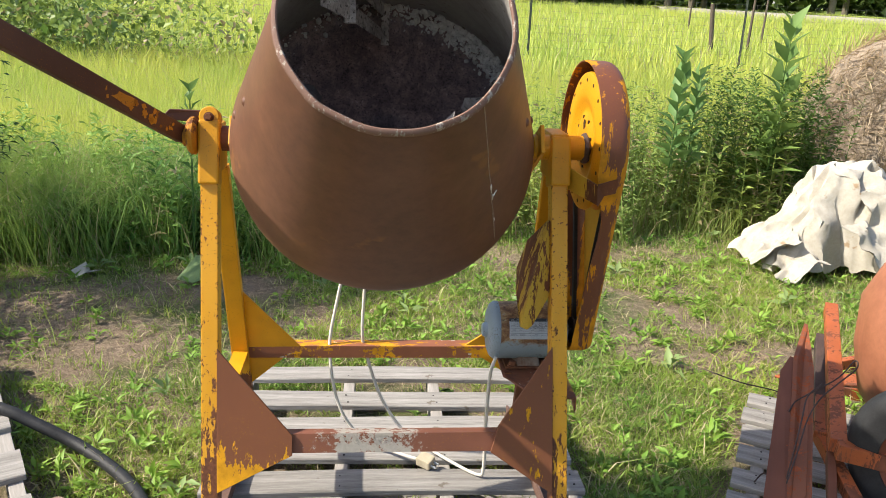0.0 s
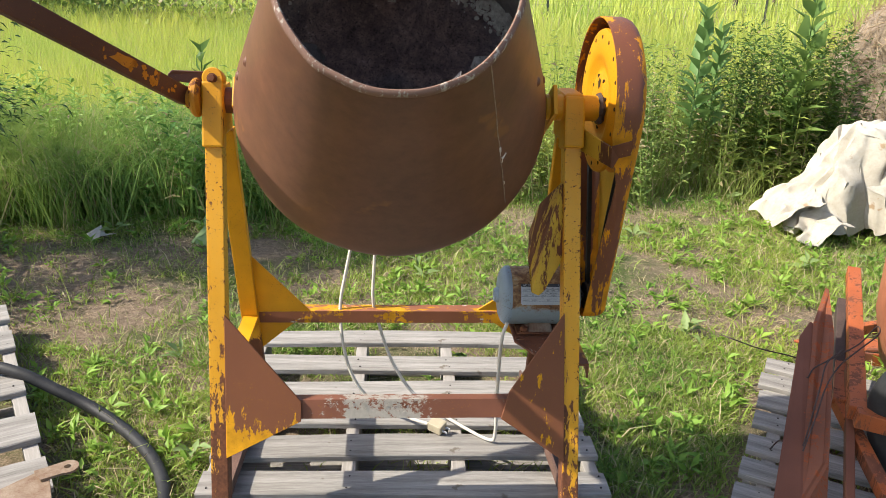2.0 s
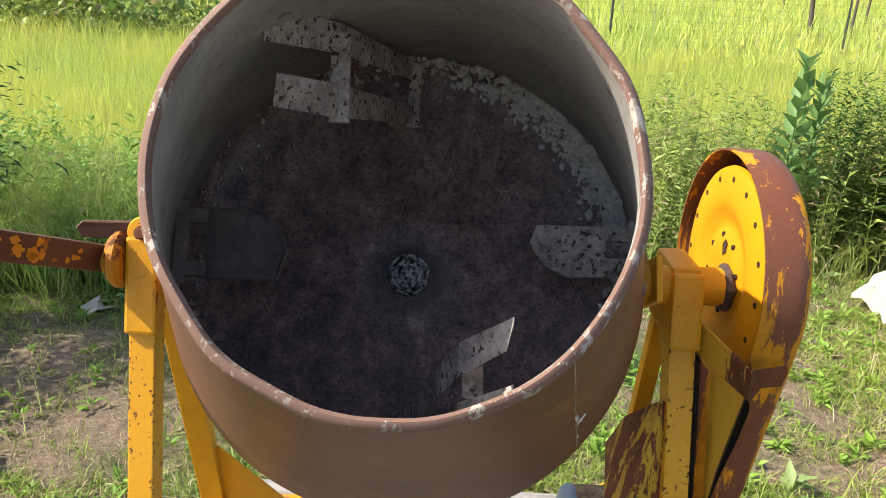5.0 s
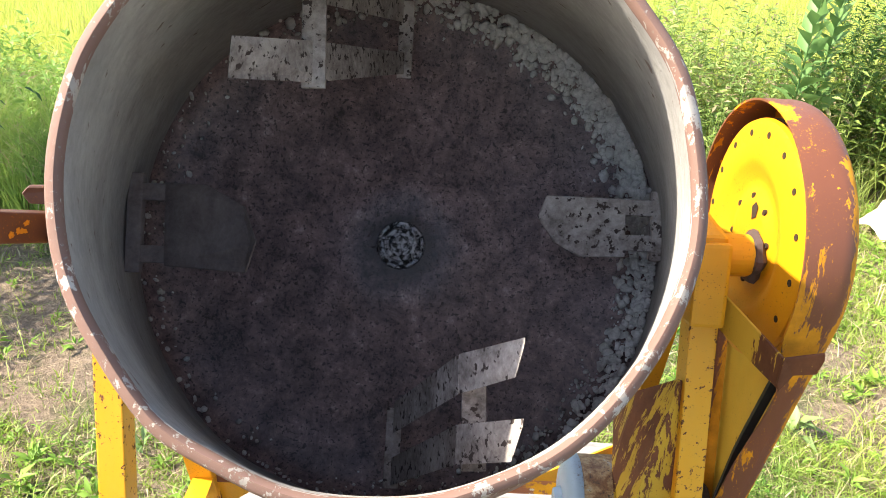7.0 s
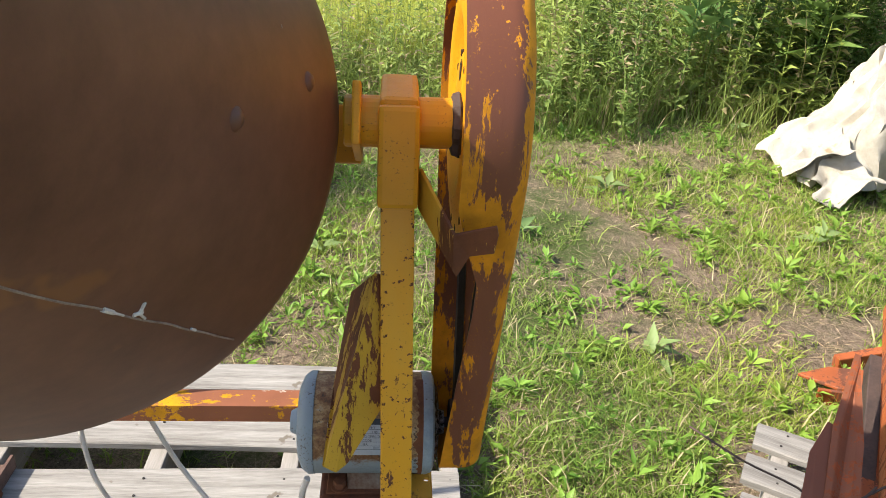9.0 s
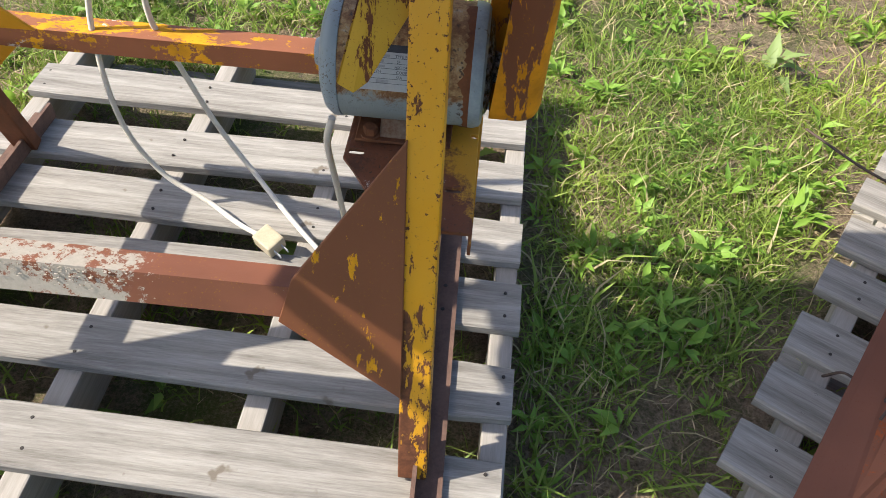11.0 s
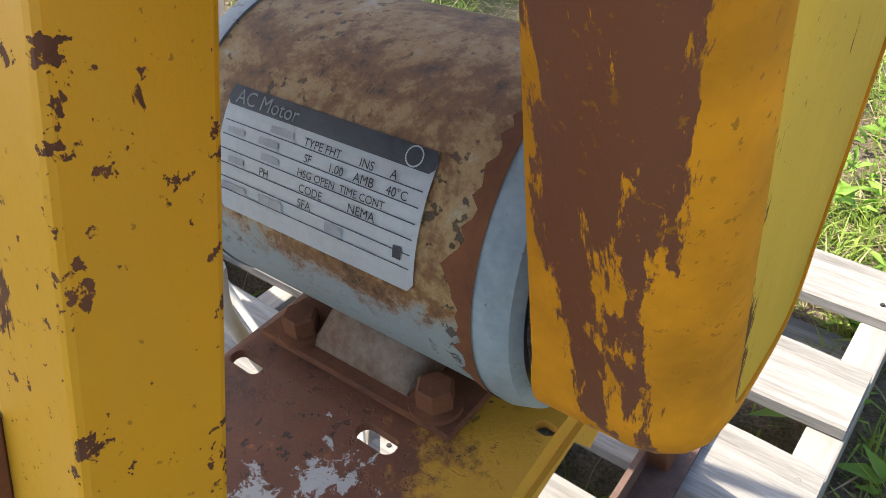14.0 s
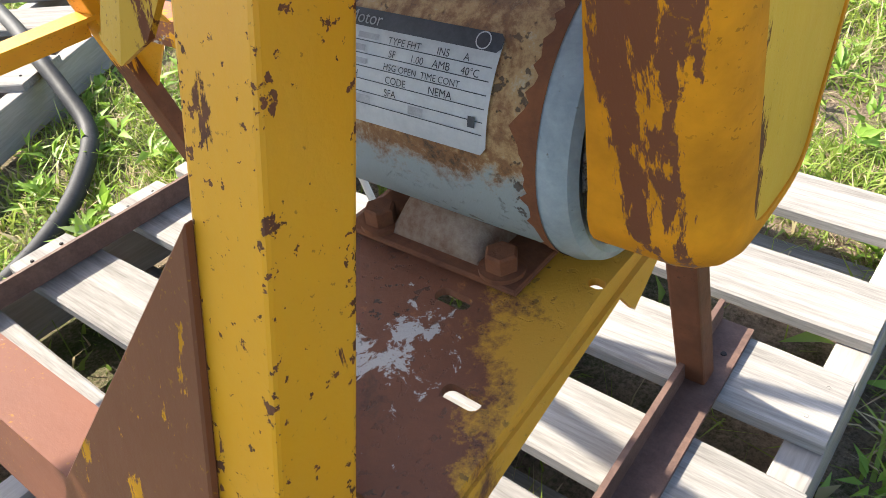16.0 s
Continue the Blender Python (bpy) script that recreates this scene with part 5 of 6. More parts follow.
# ---- rusty bracket on the near pallet ----
BR = empty("steel_bracket", (-0.93, 2.42, 0.14), "rusty brown steel bracket with a drilled lug on the pallet", "bracket")
bm = bmesh.new()
slab(bm, [(-1.03, 2.45, 0.20), (-0.945, 2.535, 0.205), (-0.915, 2.545, 0.205), (-0.80, 2.30, 0.20), (-0.96, 2.22, 0.19)], (0, 0, 1), 0.006, 0.001)
slab(bm, [(-1.03, 2.45, 0.20), (-0.96, 2.22, 0.19), (-0.96, 2.22, 0.135), (-1.03, 2.45, 0.135)], (-1, -0.3, 0), 0.006)
slab(bm, [(-0.80, 2.30, 0.20), (-0.96, 2.22, 0.19), (-0.96, 2.22, 0.135), (-0.80, 2.30, 0.135)], (0.4, -1, 0), 0.006)
part("plate", bm, M_FOOT, BR)
bm = bmesh.new()
lug = [(-0.945, 2.535, 0.211)] + [(-0.873 + 0.027 * math.cos(a), 2.552 + 0.027 * math.sin(a), 0.211) for a in [1.9 - 0.35 * k for k in range(11)]] + [(-0.915, 2.50, 0.211)]
slab(bm, lug, (0, 0, 1), 0.006)
part("lug", bm, M_FOOT, BR)
bm = bmesh.new()
lathe(bm, [(0, 0.0), (0.008, 0.0)], 16, Matrix.Translation((-0.872, 2.552, 0.2178)))
part("lug_hole", bm, M_HOLE, BR)

BR.location += Vector((-0.008, -0.049, -0.028))

# ---- rusty orange mixer lying on the other pallet ----
RM = empty("orange_mixer", (1.3, 2.6, 0.13), "dismantled orange concrete mixer, rusty, lying on a pallet", "concrete mixer")


def rpart(name, p0, p1, w, h, mat, up=(0, 0, 1), label="", taper=False):
    bm = bmesh.new()
    beam(bm, p0, p1, w, h, up, 0.003)
    return part(name, bm, mat, RM, label)


bm = bmesh.new()
slab(bm, [(0.765, 2.215, 0.16), (0.83, 2.205, 0.16), (1.17, 2.83, 0.40), (1.16, 2.86, 0.42), (1.10, 2.80, 0.40)], (0.75, -0.45, -0.2), 0.012, 0.002)
part("side_plate", bm, M_REDRUST, RM, "rusty brown flat side plate")
bm = bmesh.new()
slab(bm, [(0.885, 2.31, 0.20), (0.955, 2.33, 0.195), (0.985, 2.40, 0.25), (1.205, 2.82, 0.40), (1.289, 3.024, 0.46), (1.165, 2.85, 0.42)], (0.7, -0.5, -0.1), 0.014, 0.002)
part("side_plate", bm, M_REDPLATE, RM, "pointed orange side plate")
rpart("brace", (0.93, 2.15, 0.145), (1.22, 2.72, 0.34), 0.022, 0.030, M_REDRUST, label="thin brown brace")
rpart("frame_tube", (1.532, 3.262, 0.42), (1.115, 2.50, 0.325), 0.042, 0.042, M_RED, label="orange square tube")
rpart("frame_tube", (1.105, 2.49, 0.325), (1.46, 2.33, 0.30), 0.045, 0.045, M_RED, label="orange square tube")
rpart("frame_tube", (1.40, 3.05, 0.30), (1.13, 2.60, 0.30), 0.035, 0.020, M_RED, label="orange flat bar")
rpart("frame_tube", (1.14, 2.62, 0.29), (1.10, 2.16, 0.155), 0.034, 0.034, M_RED, label="orange square strut")
rpart("frame_tube", (1.42, 3.12, 0.36), (1.20, 2.72, 0.26), 0.030, 0.050, M_DARKIRON, label="dark iron bar")
bm = bmesh.new()
rm = axis_matrix((1.72, 2.86, 0.44), (0.86, -0.5, 0.12))
lathe(bm, [(0.0, -0.30), (0.16, -0.28), (0.26, -0.22), (0.33, -0.10), (0.345, 0.0), (0.34, 0.06), (0.24, 0.34), (0.23, 0.34), (0.32, 0.05)], 64, rm)
part("drum", bm, M_REDDRUM, RM, "dull orange mixer drum", 40)
WM = axis_matrix((1.29, 2.36, 0.345), (0.80, 0.58, 0.05))
bm = bmesh.new()
lathe(bm, [(0.125, -0.045), (0.17, -0.055), (0.20, -0.045), (0.213, -0.02), (0.216, 0.0), (0.213, 0.02), (0.20, 0.045), (0.17, 0.055), (0.125, 0.045)], 56, WM, closed=True)
wheel = part("wheel", bm, M_RUBBER, RM, "black rubber tyre on a rusty rim", 50)
bm = bmesh.new()
lathe(bm, [(0, 0.02), (0.05, 0.025), (0.06, 0.0), (0.11, -0.005), (0.126, 0.04), (0.126, -0.04), (0.11, -0.02), (0, -0.02)], 40, WM)
part("rim", bm, M_REDRUST, wheel, "rusty wheel rim")
bm = bmesh.new()
beam(bm, (1.05, 2.09, 0.135), (1.42, 2.20, 0.135), 0.10, 0.09, (0, 0, 1), 0.006)
for v in bm.verts:
    v.co.z += 0.047
thing("timber_block", bm, M_LOG, "weathered brown timber block on the pallet", "timber block")
WIRES = [[(0.93, 2.93, 0.34), (1.0, 2.83, 0.345), (1.075, 2.73, 0.36), (1.06, 2.66, 0.34), (1.09, 2.68, 0.36), (1.15, 2.70, 0.38), (1.24, 2.73, 0.41), (1.33, 2.80, 0.43), (1.32, 2.77, 0.42), (1.24, 2.72, 0.40), (1.15, 2.66, 0.38), (1.07, 2.58, 0.36), (1.0, 2.49, 0.32), (0.94, 2.42, 0.27)],
         [(0.92, 2.53, 0.20), (0.93, 2.51, 0.24), (0.95, 2.49, 0.23), (0.935, 2.46, 0.19), (0.955, 2.45, 0.25), (1.04, 2.56, 0.36), (1.11, 2.66, 0.385), (1.18, 2.71, 0.40)]]
bm = bmesh.new()
for w in WIRES:
    hose(bm, w, 0.0022, 6, 5)
thing("tie_wire", bm, M_DARKIRON, "rusty twisted tie wire round the orange frame", "wire", 60)
# broken brackets lying in the grass
SB = empty("scrap_iron", (1.65, 3.46, 0.02), "flaking red iron bracket lying on the grass", "scrap iron")
bm = bmesh.new()
slab(bm, [(1.50, 3.48, 0.035), (1.58, 3.40, 0.045), (1.98, 3.32, 0.06), (1.98, 3.42, 0.06), (1.60, 3.50, 0.045)], (0, 0.2, 1), 0.010, 0.002)
beam(bm, (1.52, 3.40, 0.03), (1.95, 3.30, 0.03), 0.012, 0.05, (0, 0, 1), 0.002)
part("plate", bm, M_RED, SB)
bm = bmesh.new()
beam(bm, (1.66, 3.56, 0.02), (2.05, 3.60, 0.07), 0.03, 0.05, (0, 0, 1), 0.004)
thing("iron_bar", bm, M_RED, "flaking red iron bar lying on the grass", "iron bar")


# ---- crumpled canvas ----
def canvas():
    T = empty("canvas_sheet", (2.62, 4.85, 0.0), "crumpled off-white canvas sheet heaped on the grass", "canvas sheet")
    g = random.Random(21)

    def crumple(nx, ny, at, rough, name, cuts=3):
        bm = bmesh.new()
        rows = []
        for j in range(ny + 1):
            row = []
            for i in range(nx + 1):
                u, v = i / nx * 2 - 1, j / ny * 2 - 1
                row.append(bm.verts.new(at(u, v) + Vector((g.uniform(-1, 1), g.uniform(-1, 1), g.uniform(-1, 1))) * rough))
            rows.append(row)
        for r0, r1 in zip(rows, rows[1:]):
            for i in range(nx):
                q = [r0[i], r0[i + 1], r1[i + 1], r1[i]]
                if g.random() < 0.5:
                    bm.faces.new(q[:3])
                    bm.faces.new((q[0], q[2], q[3]))
                else:
                    bm.faces.new((q[0], q[1], q[3]))
                    bm.faces.new(q[1:])
        bmesh.ops.subdivide_edges(bm, edges=bm.edges[:], cuts=cuts, smooth=0.15, use_grid_fill=True)
        bmesh.ops.smooth_vert(bm, verts=bm.verts[:], factor=0.3, use_axis_x=True, use_axis_y=True, use_axis_z=True)
        for v in bm.verts:
            w = Vector((v.co.x * 4.2 + 3, v.co.y * 4.2 + 1, v.co.z * 6.0 + 7))
            v.co += Vector((0.3, -0.6, 0.7)) * (0.030 - 0.085 * abs(noise.noise(w)))
            w = v.co * 11
            v.co += 0.015 * Vector((noise.noise(w), noise.noise(w + Vector((9, 0, 0))), 1.3 - 2.6 * abs(noise.noise(w * 0.9 + Vector((0, 5, 0))))))
            v.co.z = max(v.co.z, 0.012)
        bm.normal_update()
        skin = bm.faces[:]
        under = {v: bm.verts.new(v.co - v.normal * 0.003) for v in bm.verts[:]}
        for f in skin:
            bm.faces.new([under[v] for v in reversed(f.verts)])
        return part(name, bm, M_CLOTH, T, "", 45)

    def heap(u, v):
        k = max(abs(u), abs(v))
        r = math.hypot(u, v)
        du, dv = (u * k / r, v * k / r) if r > 1e-6 else (0.0, 0.0)
        rad = math.hypot(du, dv)
        edge = 1 + 0.22 * math.sin(5 * math.atan2(dv, du) + 1) * rad
        f = max(0.0, min(1.0, (du + 0.62) / 0.42))
        side = 0.40 + 0.55 * f * f * (3 - 2 * f) + 0.12 * max(0.0, du)
        return Vector((2.64 + 0.50 * du * edge, 4.95 + 0.33 * dv * edge, 0.03 + 0.60 * side * max(0.0, 1 - rad ** 2.6) ** 0.65))

    crumple(15, 12, heap, 0.034, "sheet", 4)
    for ox, oy, ang, L, W, zz in ((2.34, 4.76, 2.9, 0.26, 0.26, 0.24), (2.36, 4.66, 3.7, 0.24, 0.24, 0.14), (2.62, 4.60, -1.2, 0.24, 0.30, 0.34), (2.86, 4.72, -0.6, 0.22, 0.26, 0.46), (2.74, 4.70, -1.7, 0.20, 0.22, 0.50)):
        c, sn = math.cos(ang), math.sin(ang)

        def tongue(u, v):
            f = (u + 1) / 2
            w = W * (1 - 0.5 * f) * v / 2
            return Vector((ox + c * L * f - sn * w, oy + sn * L * f + c * w, max(0.02, zz * (1 - 0.85 * f ** 1.2))))

        crumple(5, 4, tongue, 0.020, "flap")
    T.location.y += 0.12


canvas()


# ---- hay bale ----
def hay_bale():
    c = Vector((4.05, 6.35, 0.68))
    m = axis_matrix(c, (0.75, 0.66, 0.0))
    bm = bmesh.new()
    prof = [(0, -0.6)] + [(0.12 * k, -0.6 + 0.012 * (k % 2)) for k in range(1, 5)] + [(0.62, -0.58), (0.68, -0.52)] + [(0.70 + 0.012 * (k % 2), -0.45 + 0.1 * k) for k in range(10)] + [(0.66, 0.56), (0.5, 0.6), (0, 0.6)]
    lathe(bm, prof, 72, m, wobble=0.07)
    HB = empty("hay_bale", (c.x, c.y, 0.0), "weathered brown round hay bale at the field edge", "hay bale")
    part("body", bm, M_HAY, HB, "", 60)
    g = np.random.default_rng(11)
    n = 5200
    a, h = g.uniform(0, 6.283, n), g.uniform(-0.6, 0.6, n)
    mw = np.array(m)
    loc = np.stack([0.705 * np.cos(a), 0.705 * np.sin(a), h], 1)
    dirs = np.stack([-np.sin(a) + g.normal(0, 0.5, n) + np.cos(a) * g.uniform(0, 0.5, n), np.cos(a) + g.normal(0, 0.5, n) + np.sin(a) * g.uniform(0, 0.5, n), g.normal(0, 0.5, n)], 1)
    n2 = 1800
    r2, a2 = 0.68 * np.sqrt(g.uniform(0, 1, n2)), g.uniform(0, 6.283, n2)
    loc = np.concatenate([loc, np.stack([r2 * np.cos(a2), r2 * np.sin(a2), np.full(n2, -0.6)], 1)])
    dirs = np.concatenate([dirs, np.stack([g.normal(0, 1, n2), g.normal(0, 1, n2), -g.uniform(0, 0.5, n2)], 1)])
    me = leaf_mesh("stalks", loc @ mw[:3, :3].T + mw[:3, 3], dirs @ mw[:3, :3].T, g.uniform(0.08, 0.22, n + n2), g.uniform(0.004, 0.008, n + n2), M_STRAW, g, 0.1)
    o = new("straw_cover", me)
    o.parent = HB
    o.matrix_parent_inverse = Matrix.Translation(HB.location).inverted()
    tagged(o, "loose straw stalks", kind="stuff")


hay_bale()

# ---- litter ----
bm = bmesh.new()
slab(bm, [(-1.66, 4.72, 0.02), (-1.60, 4.80, 0.05), (-1.56, 4.74, 0.02), (-1.50, 4.73, 0.03), (-1.57, 4.69, 0.025), (-1.60, 4.66, 0.01)], (0, 0, 1), 0.003)
thing("paper_scrap", bm, M_CLOTH, "torn white paper scrap on bare soil", "litter")
bm = bmesh.new()
slab(bm, [(-1.10, 4.62, 0.02), (-1.02, 4.74, 0.11), (-0.93, 4.70, 0.13), (-0.90, 4.60, 0.06), (-1.0, 4.57, 0.02)], (0.2, -0.5, 1), 0.004)
thing("leaf_litter", bm, M_PALELEAF, "pale green fallen leaf on bare soil", "leaf")

# ---- grass and weeds ----
rng = np.random.default_rng(7)


def noise2(x, y, s, o=0.0):
    return (np.sin(x * s * 2.1 + 1.3 + o) * np.cos(y * s * 1.7 + 0.4 - o) + 0.6 * np.sin(x * s * 4.3 + y * s * 3.1 + o * 2) + 0.4 * np.cos(x * s * 7.7 - y * s * 6.1 + o)) / 2


def inside(x, y, cx, cy, rx, ry, turn=0.0):
    c, s = math.cos(turn), math.sin(turn)
    u, v = (x - cx) * c + (y - cy) * s, -(x - cx) * s + (y - cy) * c
    return (u / rx) ** 2 + (v / ry) ** 2 < 1 + 0.35 * noise2(x, y, 2.2)


def bare(x, y):
    return inside(x, y, -1.25, 4.15, 0.95, 0.62) | inside(x, y, 1.32, 3.66, 0.36, 0.13, -0.2) | inside(x, y, 1.75, 3.75, 0.3, 0.12, -0.2) | inside(x, y, 0.9, 5.2, 1.6, 0.18) | inside(x, y, 1.0, 4.1, 0.12, 0.2) | inside(x, y, 1.55, 4.55, 0.2, 0.1)


def under_pallet(x, y):
    def r(cx, cy, turn, hx, hy):
        c, s = math.cos(radians(turn)), math.sin(radians(turn))
        u, v = (x - cx) * c + (y - cy) * s, -(x - cx) * s + (y - cy) * c
        return (np.abs(u) < hx) & (np.abs(v) < hy)
    return r(PALLET_X, PALLET_Y, -1, 0.55, 0.66) | r(-1.65, 2.75, 29, 0.54, 0.72) | r(1.385, 2.455, -30.7, 0.55, 0.64)


def stuff(name, me, label, category):
    return tagged(new(name, me), label, category, kind="stuff")


def tufts(n, x0, x1, y0, y1, per, radius, keep):
    c = np.stack([rng.uniform(x0, x1, n), rng.uniform(y0, y1, n)], 1)
    c = c[keep(c[:, 0], c[:, 1])]
    k = rng.integers(per[0], per[1], len(c))
    xy = np.repeat(c, k, axis=0)
    return xy + rng.normal(0, radius, xy.shape)


def lawn_keep(x, y):
    p = noise2(x, y, 1.6) + 0.5 * noise2(x, y, 4.1, 1.0) + rng.normal(0, 0.25, len(x))
    k = (p > np.where(x > 0.4, -0.46, -0.30)) & ~(bare(x, y) & (rng.uniform(0, 1, len(x)) > 0.30))
    return k & ~(under_pallet(x, y) & (rng.uniform(0, 1, len(x)) > 0.14))


xy = np.concatenate([tufts(26000, -2.6, 4.2, 1.7, 5.6, (7, 16), 0.019, lawn_keep), tufts(5200, -0.8, 1.6, 1.8, 3.7, (7, 17), 0.018, lawn_keep)])
low = under_pallet(xy[:, 0], xy[:, 1])
hh = rng.gamma(3.5, 0.0112, len(xy)) * (1 + 0.35 * noise2(xy[:, 0], xy[:, 1], 1.1, 2.0))
hh = np.where(low, np.minimum(hh, 0.085), np.clip(hh, 0.02, 0.2))
stuff("lawn_grass", blade_mesh("lawn_grass", xy, hh, rng.gamma(4.0, 0.00075, len(xy)) + 0.0012, 1.25, M_GRASS, rng), "short patchy meadow grass", "grass")

n = 52000
xy = np.stack([rng.uniform(-9, 9, n), rng.uniform(-5, 6.5, n)], 1)
p = noise2(xy[:, 0], xy[:, 1], 0.8, 3.0)
xy = xy[(p > -0.35) & ~((xy[:, 0] > -2.6) & (xy[:, 0] < 4.2) & (xy[:, 1] > 1.7) & (xy[:, 1] < 5.6))]
xy = np.repeat(xy, 3, axis=0) + rng.normal(0, 0.02, (len(xy) * 3, 2))
stuff("outer_grass", blade_mesh("outer_grass", xy, rng.uniform(0.03, 0.10, len(xy)), rng.uniform(0.005, 0.012, len(xy)), 1.1, M_GRASS, rng), "short patchy grass round the yard", "grass")


def rosettes(n, keep, size, per, mat, name, label, region=(-2.6, 4.2, 1.7, 5.6)):
    c = np.stack([rng.uniform(region[0], region[1], n), rng.uniform(region[2], region[3], n)], 1)
    c = c[keep(c[:, 0], c[:, 1])]
    at, d, L, W = [], [], [], []
    for x, y in c:
        k = rng.integers(*per)
        s = rng.uniform(*size)
        for i in range(k):
            a = rng.uniform(0, 6.283)
            e = rng.uniform(0.25, 1.1)
            at.append((x + 0.006 * math.cos(a), y + 0.006 * math.sin(a), 0.004 + rng.uniform(0, s * 0.6)))
            d.append((math.cos(a) * math.cos(e), math.sin(a) * math.cos(e), math.sin(e)))
            L.append(s * rng.uniform(0.6, 1.2))
            W.append(s * rng.uniform(0.22, 0.42))
    me = leaf_mesh(name, np.array(at), np.array(d), np.array(L), np.array(W), mat, rng, 0.35)
    return stuff(name, me, label, "weeds")


rosettes(5200, lambda x, y: lawn_keep(x, y) & ~under_pallet(x, y), (0.014, 0.058), (5, 11), M_CLOVER, "low_weeds", "low broad-leaved lawn weeds")
rosettes(70, lambda x, y: (np.abs(x) < 3) & ~under_pallet(x, y) & ~bare(x, y), (0.05, 0.10), (5, 9), M_PALELEAF, "pale_weeds", "pale grey-green broad weeds")
rosettes(240, lambda x, y: under_pallet(x, y) & (x < 0.6) & (x > -0.6), (0.04, 0.09), (4, 9), M_WEED, "pallet_weeds", "weeds growing between the pallet boards")
# dead stalks lying on the soil
n = 38000
xy = np.stack([rng.uniform(-2.6, 4.0, n), rng.uniform(1.8, 5.7, n)], 1)
xy = xy[(bare(xy[:, 0], xy[:, 1]) | (rng.uniform(0, 1, n) < 0.6)) & ~under_pallet(xy[:, 0], xy[:, 1])]
n = len(xy)
a = rng.uniform(0, 6.283, n)
me = leaf_mesh("dead_stalks", np.stack([xy[:, 0], xy[:, 1], rng.uniform(0.006, 0.028, n)], 1), np.stack([np.cos(a), np.sin(a), rng.normal(0, 0.15, n)], 1), rng.gamma(3.0, 0.013, n) + 0.01, rng.uniform(0.001, 0.0028, n), M_STRAW, rng, 0.05)
stuff("dead_stalks", me, "dry dead stalks lying on the soil", "straw")


def stems(n, region, height, leaf, per, mat, name, label, keep=None, stem_mat=None, spread=0.25):
    """Tall weeds: thin stems with leaves all the way up."""
    c = np.stack([rng.uniform(region[0], region[1], n), rng.uniform(region[2], region[3], n)], 1)
    if keep is not None:
        c = c[keep(c[:, 0], c[:, 1])]
    n = len(c)
    H = rng.uniform(height[0], height[1], n)
    la, ln = rng.uniform(0, 6.283, n), rng.uniform(0, spread, n) * H
    at, d, L, W = [], [], [], []
    for i in range(n):
        k = rng.integers(*per)
        f = np.sort(rng.uniform(0.12, 1.0, k))
        a = rng.uniform(0, 6.283) + np.arange(k) * 2.4
        e = rng.uniform(0.1, 0.9, k)
        at.append(np.stack([c[i, 0] + math.cos(la[i]) * ln[i] * f ** 2, c[i, 1] + math.sin(la[i]) * ln[i] * f ** 2, H[i] * f], 1))
        d.append(np.stack([np.cos(a) * np.cos(e), np.sin(a) * np.cos(e), np.sin(e)], 1))
        s = rng.uniform(leaf[0], leaf[1]) * (1.15 - 0.6 * f)
        L.append(s)
        W.append(s * leaf[2])
    me = leaf_mesh(name, np.concatenate(at), np.concatenate(d), np.concatenate(L), np.concatenate(W), mat, rng, 0.3)
    stuff(name, me, label, "weeds")
    m2 = blade_mesh(name + "_stems", c, H, np.full(n, 0.007), 0.0, stem_mat or mat, rng)
    co = np.zeros(len(m2.vertices) * 3, dtype=np.float32)
    m2.vertices.foreach_get("co", co)
    co = co.reshape(n, 5, 3)
    for k, f in ((2, 0.55), (3, 0.55), (4, 1.0)):
        co[:, k, 0] += np.cos(la) * ln * f * f
        co[:, k, 1] += np.sin(la) * ln * f * f
    m2.vertices.foreach_set("co", co.ravel())
    stuff(name + "_stems", m2, "thin stems of the " + label, "weeds")


# dark lush weeds along the shaded edge, leafy scrub along the other
stems(700, (-4.4, -0.55, 5.0, 6.4), (0.22, 0.72), (0.06, 0.14, 0.3), (16, 34), M_WEED, "edge_weeds", "lush dark green weeds", lambda x, y: y > 4.95 + 0.12 * np.sin(x * 3))
xy = tufts(1100, -4.4, -0.3, 4.9, 6.2, (14, 40), 0.05, lambda x, y: y > 4.98 + 0.1 * np.sin(x * 4))
stuff("edge_grass", blade_mesh("edge_grass", xy, rng.uniform(0.25, 0.70, len(xy)), rng.uniform(0.004, 0.009, len(xy)), 0.85, M_EDGE, rng), "long drooping blue-green grass", "grass")
stems(900, (1.15, 4.6, 5.65, 7.0), (0.45, 1.0), (0.05, 0.11, 0.28), (18, 40), M_SCRUB, "scrub_weeds", "dense leafy roadside scrub", lambda x, y: (y > 5.65 + 0.15 * np.sin(x * 2.2)) & ~((x > 2.9) & (y > 5.6) & (x - 2.9 > (y - 5.6) * 0.2)))
stems(420, (-0.6, 1.6, 5.4, 6.6), (0.25, 0.65), (0.05, 0.10, 0.28), (10, 24), M_SCRUB, "mid_weeds", "lower leafy weeds", None)
stems(95, (2.2, 3.1, 5.7, 6.4), (0.85, 1.15), (0.05, 0.10, 0.3), (50, 90), M_BUSH, "bush", "dense dark bush", None)
xy = tufts(520, -0.4, 5.0, 5.45, 6.6, (8, 26), 0.05, lambda x, y: y > 5.5)
stuff("scrub_grass", blade_mesh("scrub_grass", xy, rng.uniform(0.12, 0.5, len(xy)), rng.uniform(0.003, 0.006, len(xy)), 0.8, M_SCRUB, rng), "dry and green grass among the scrub", "grass")


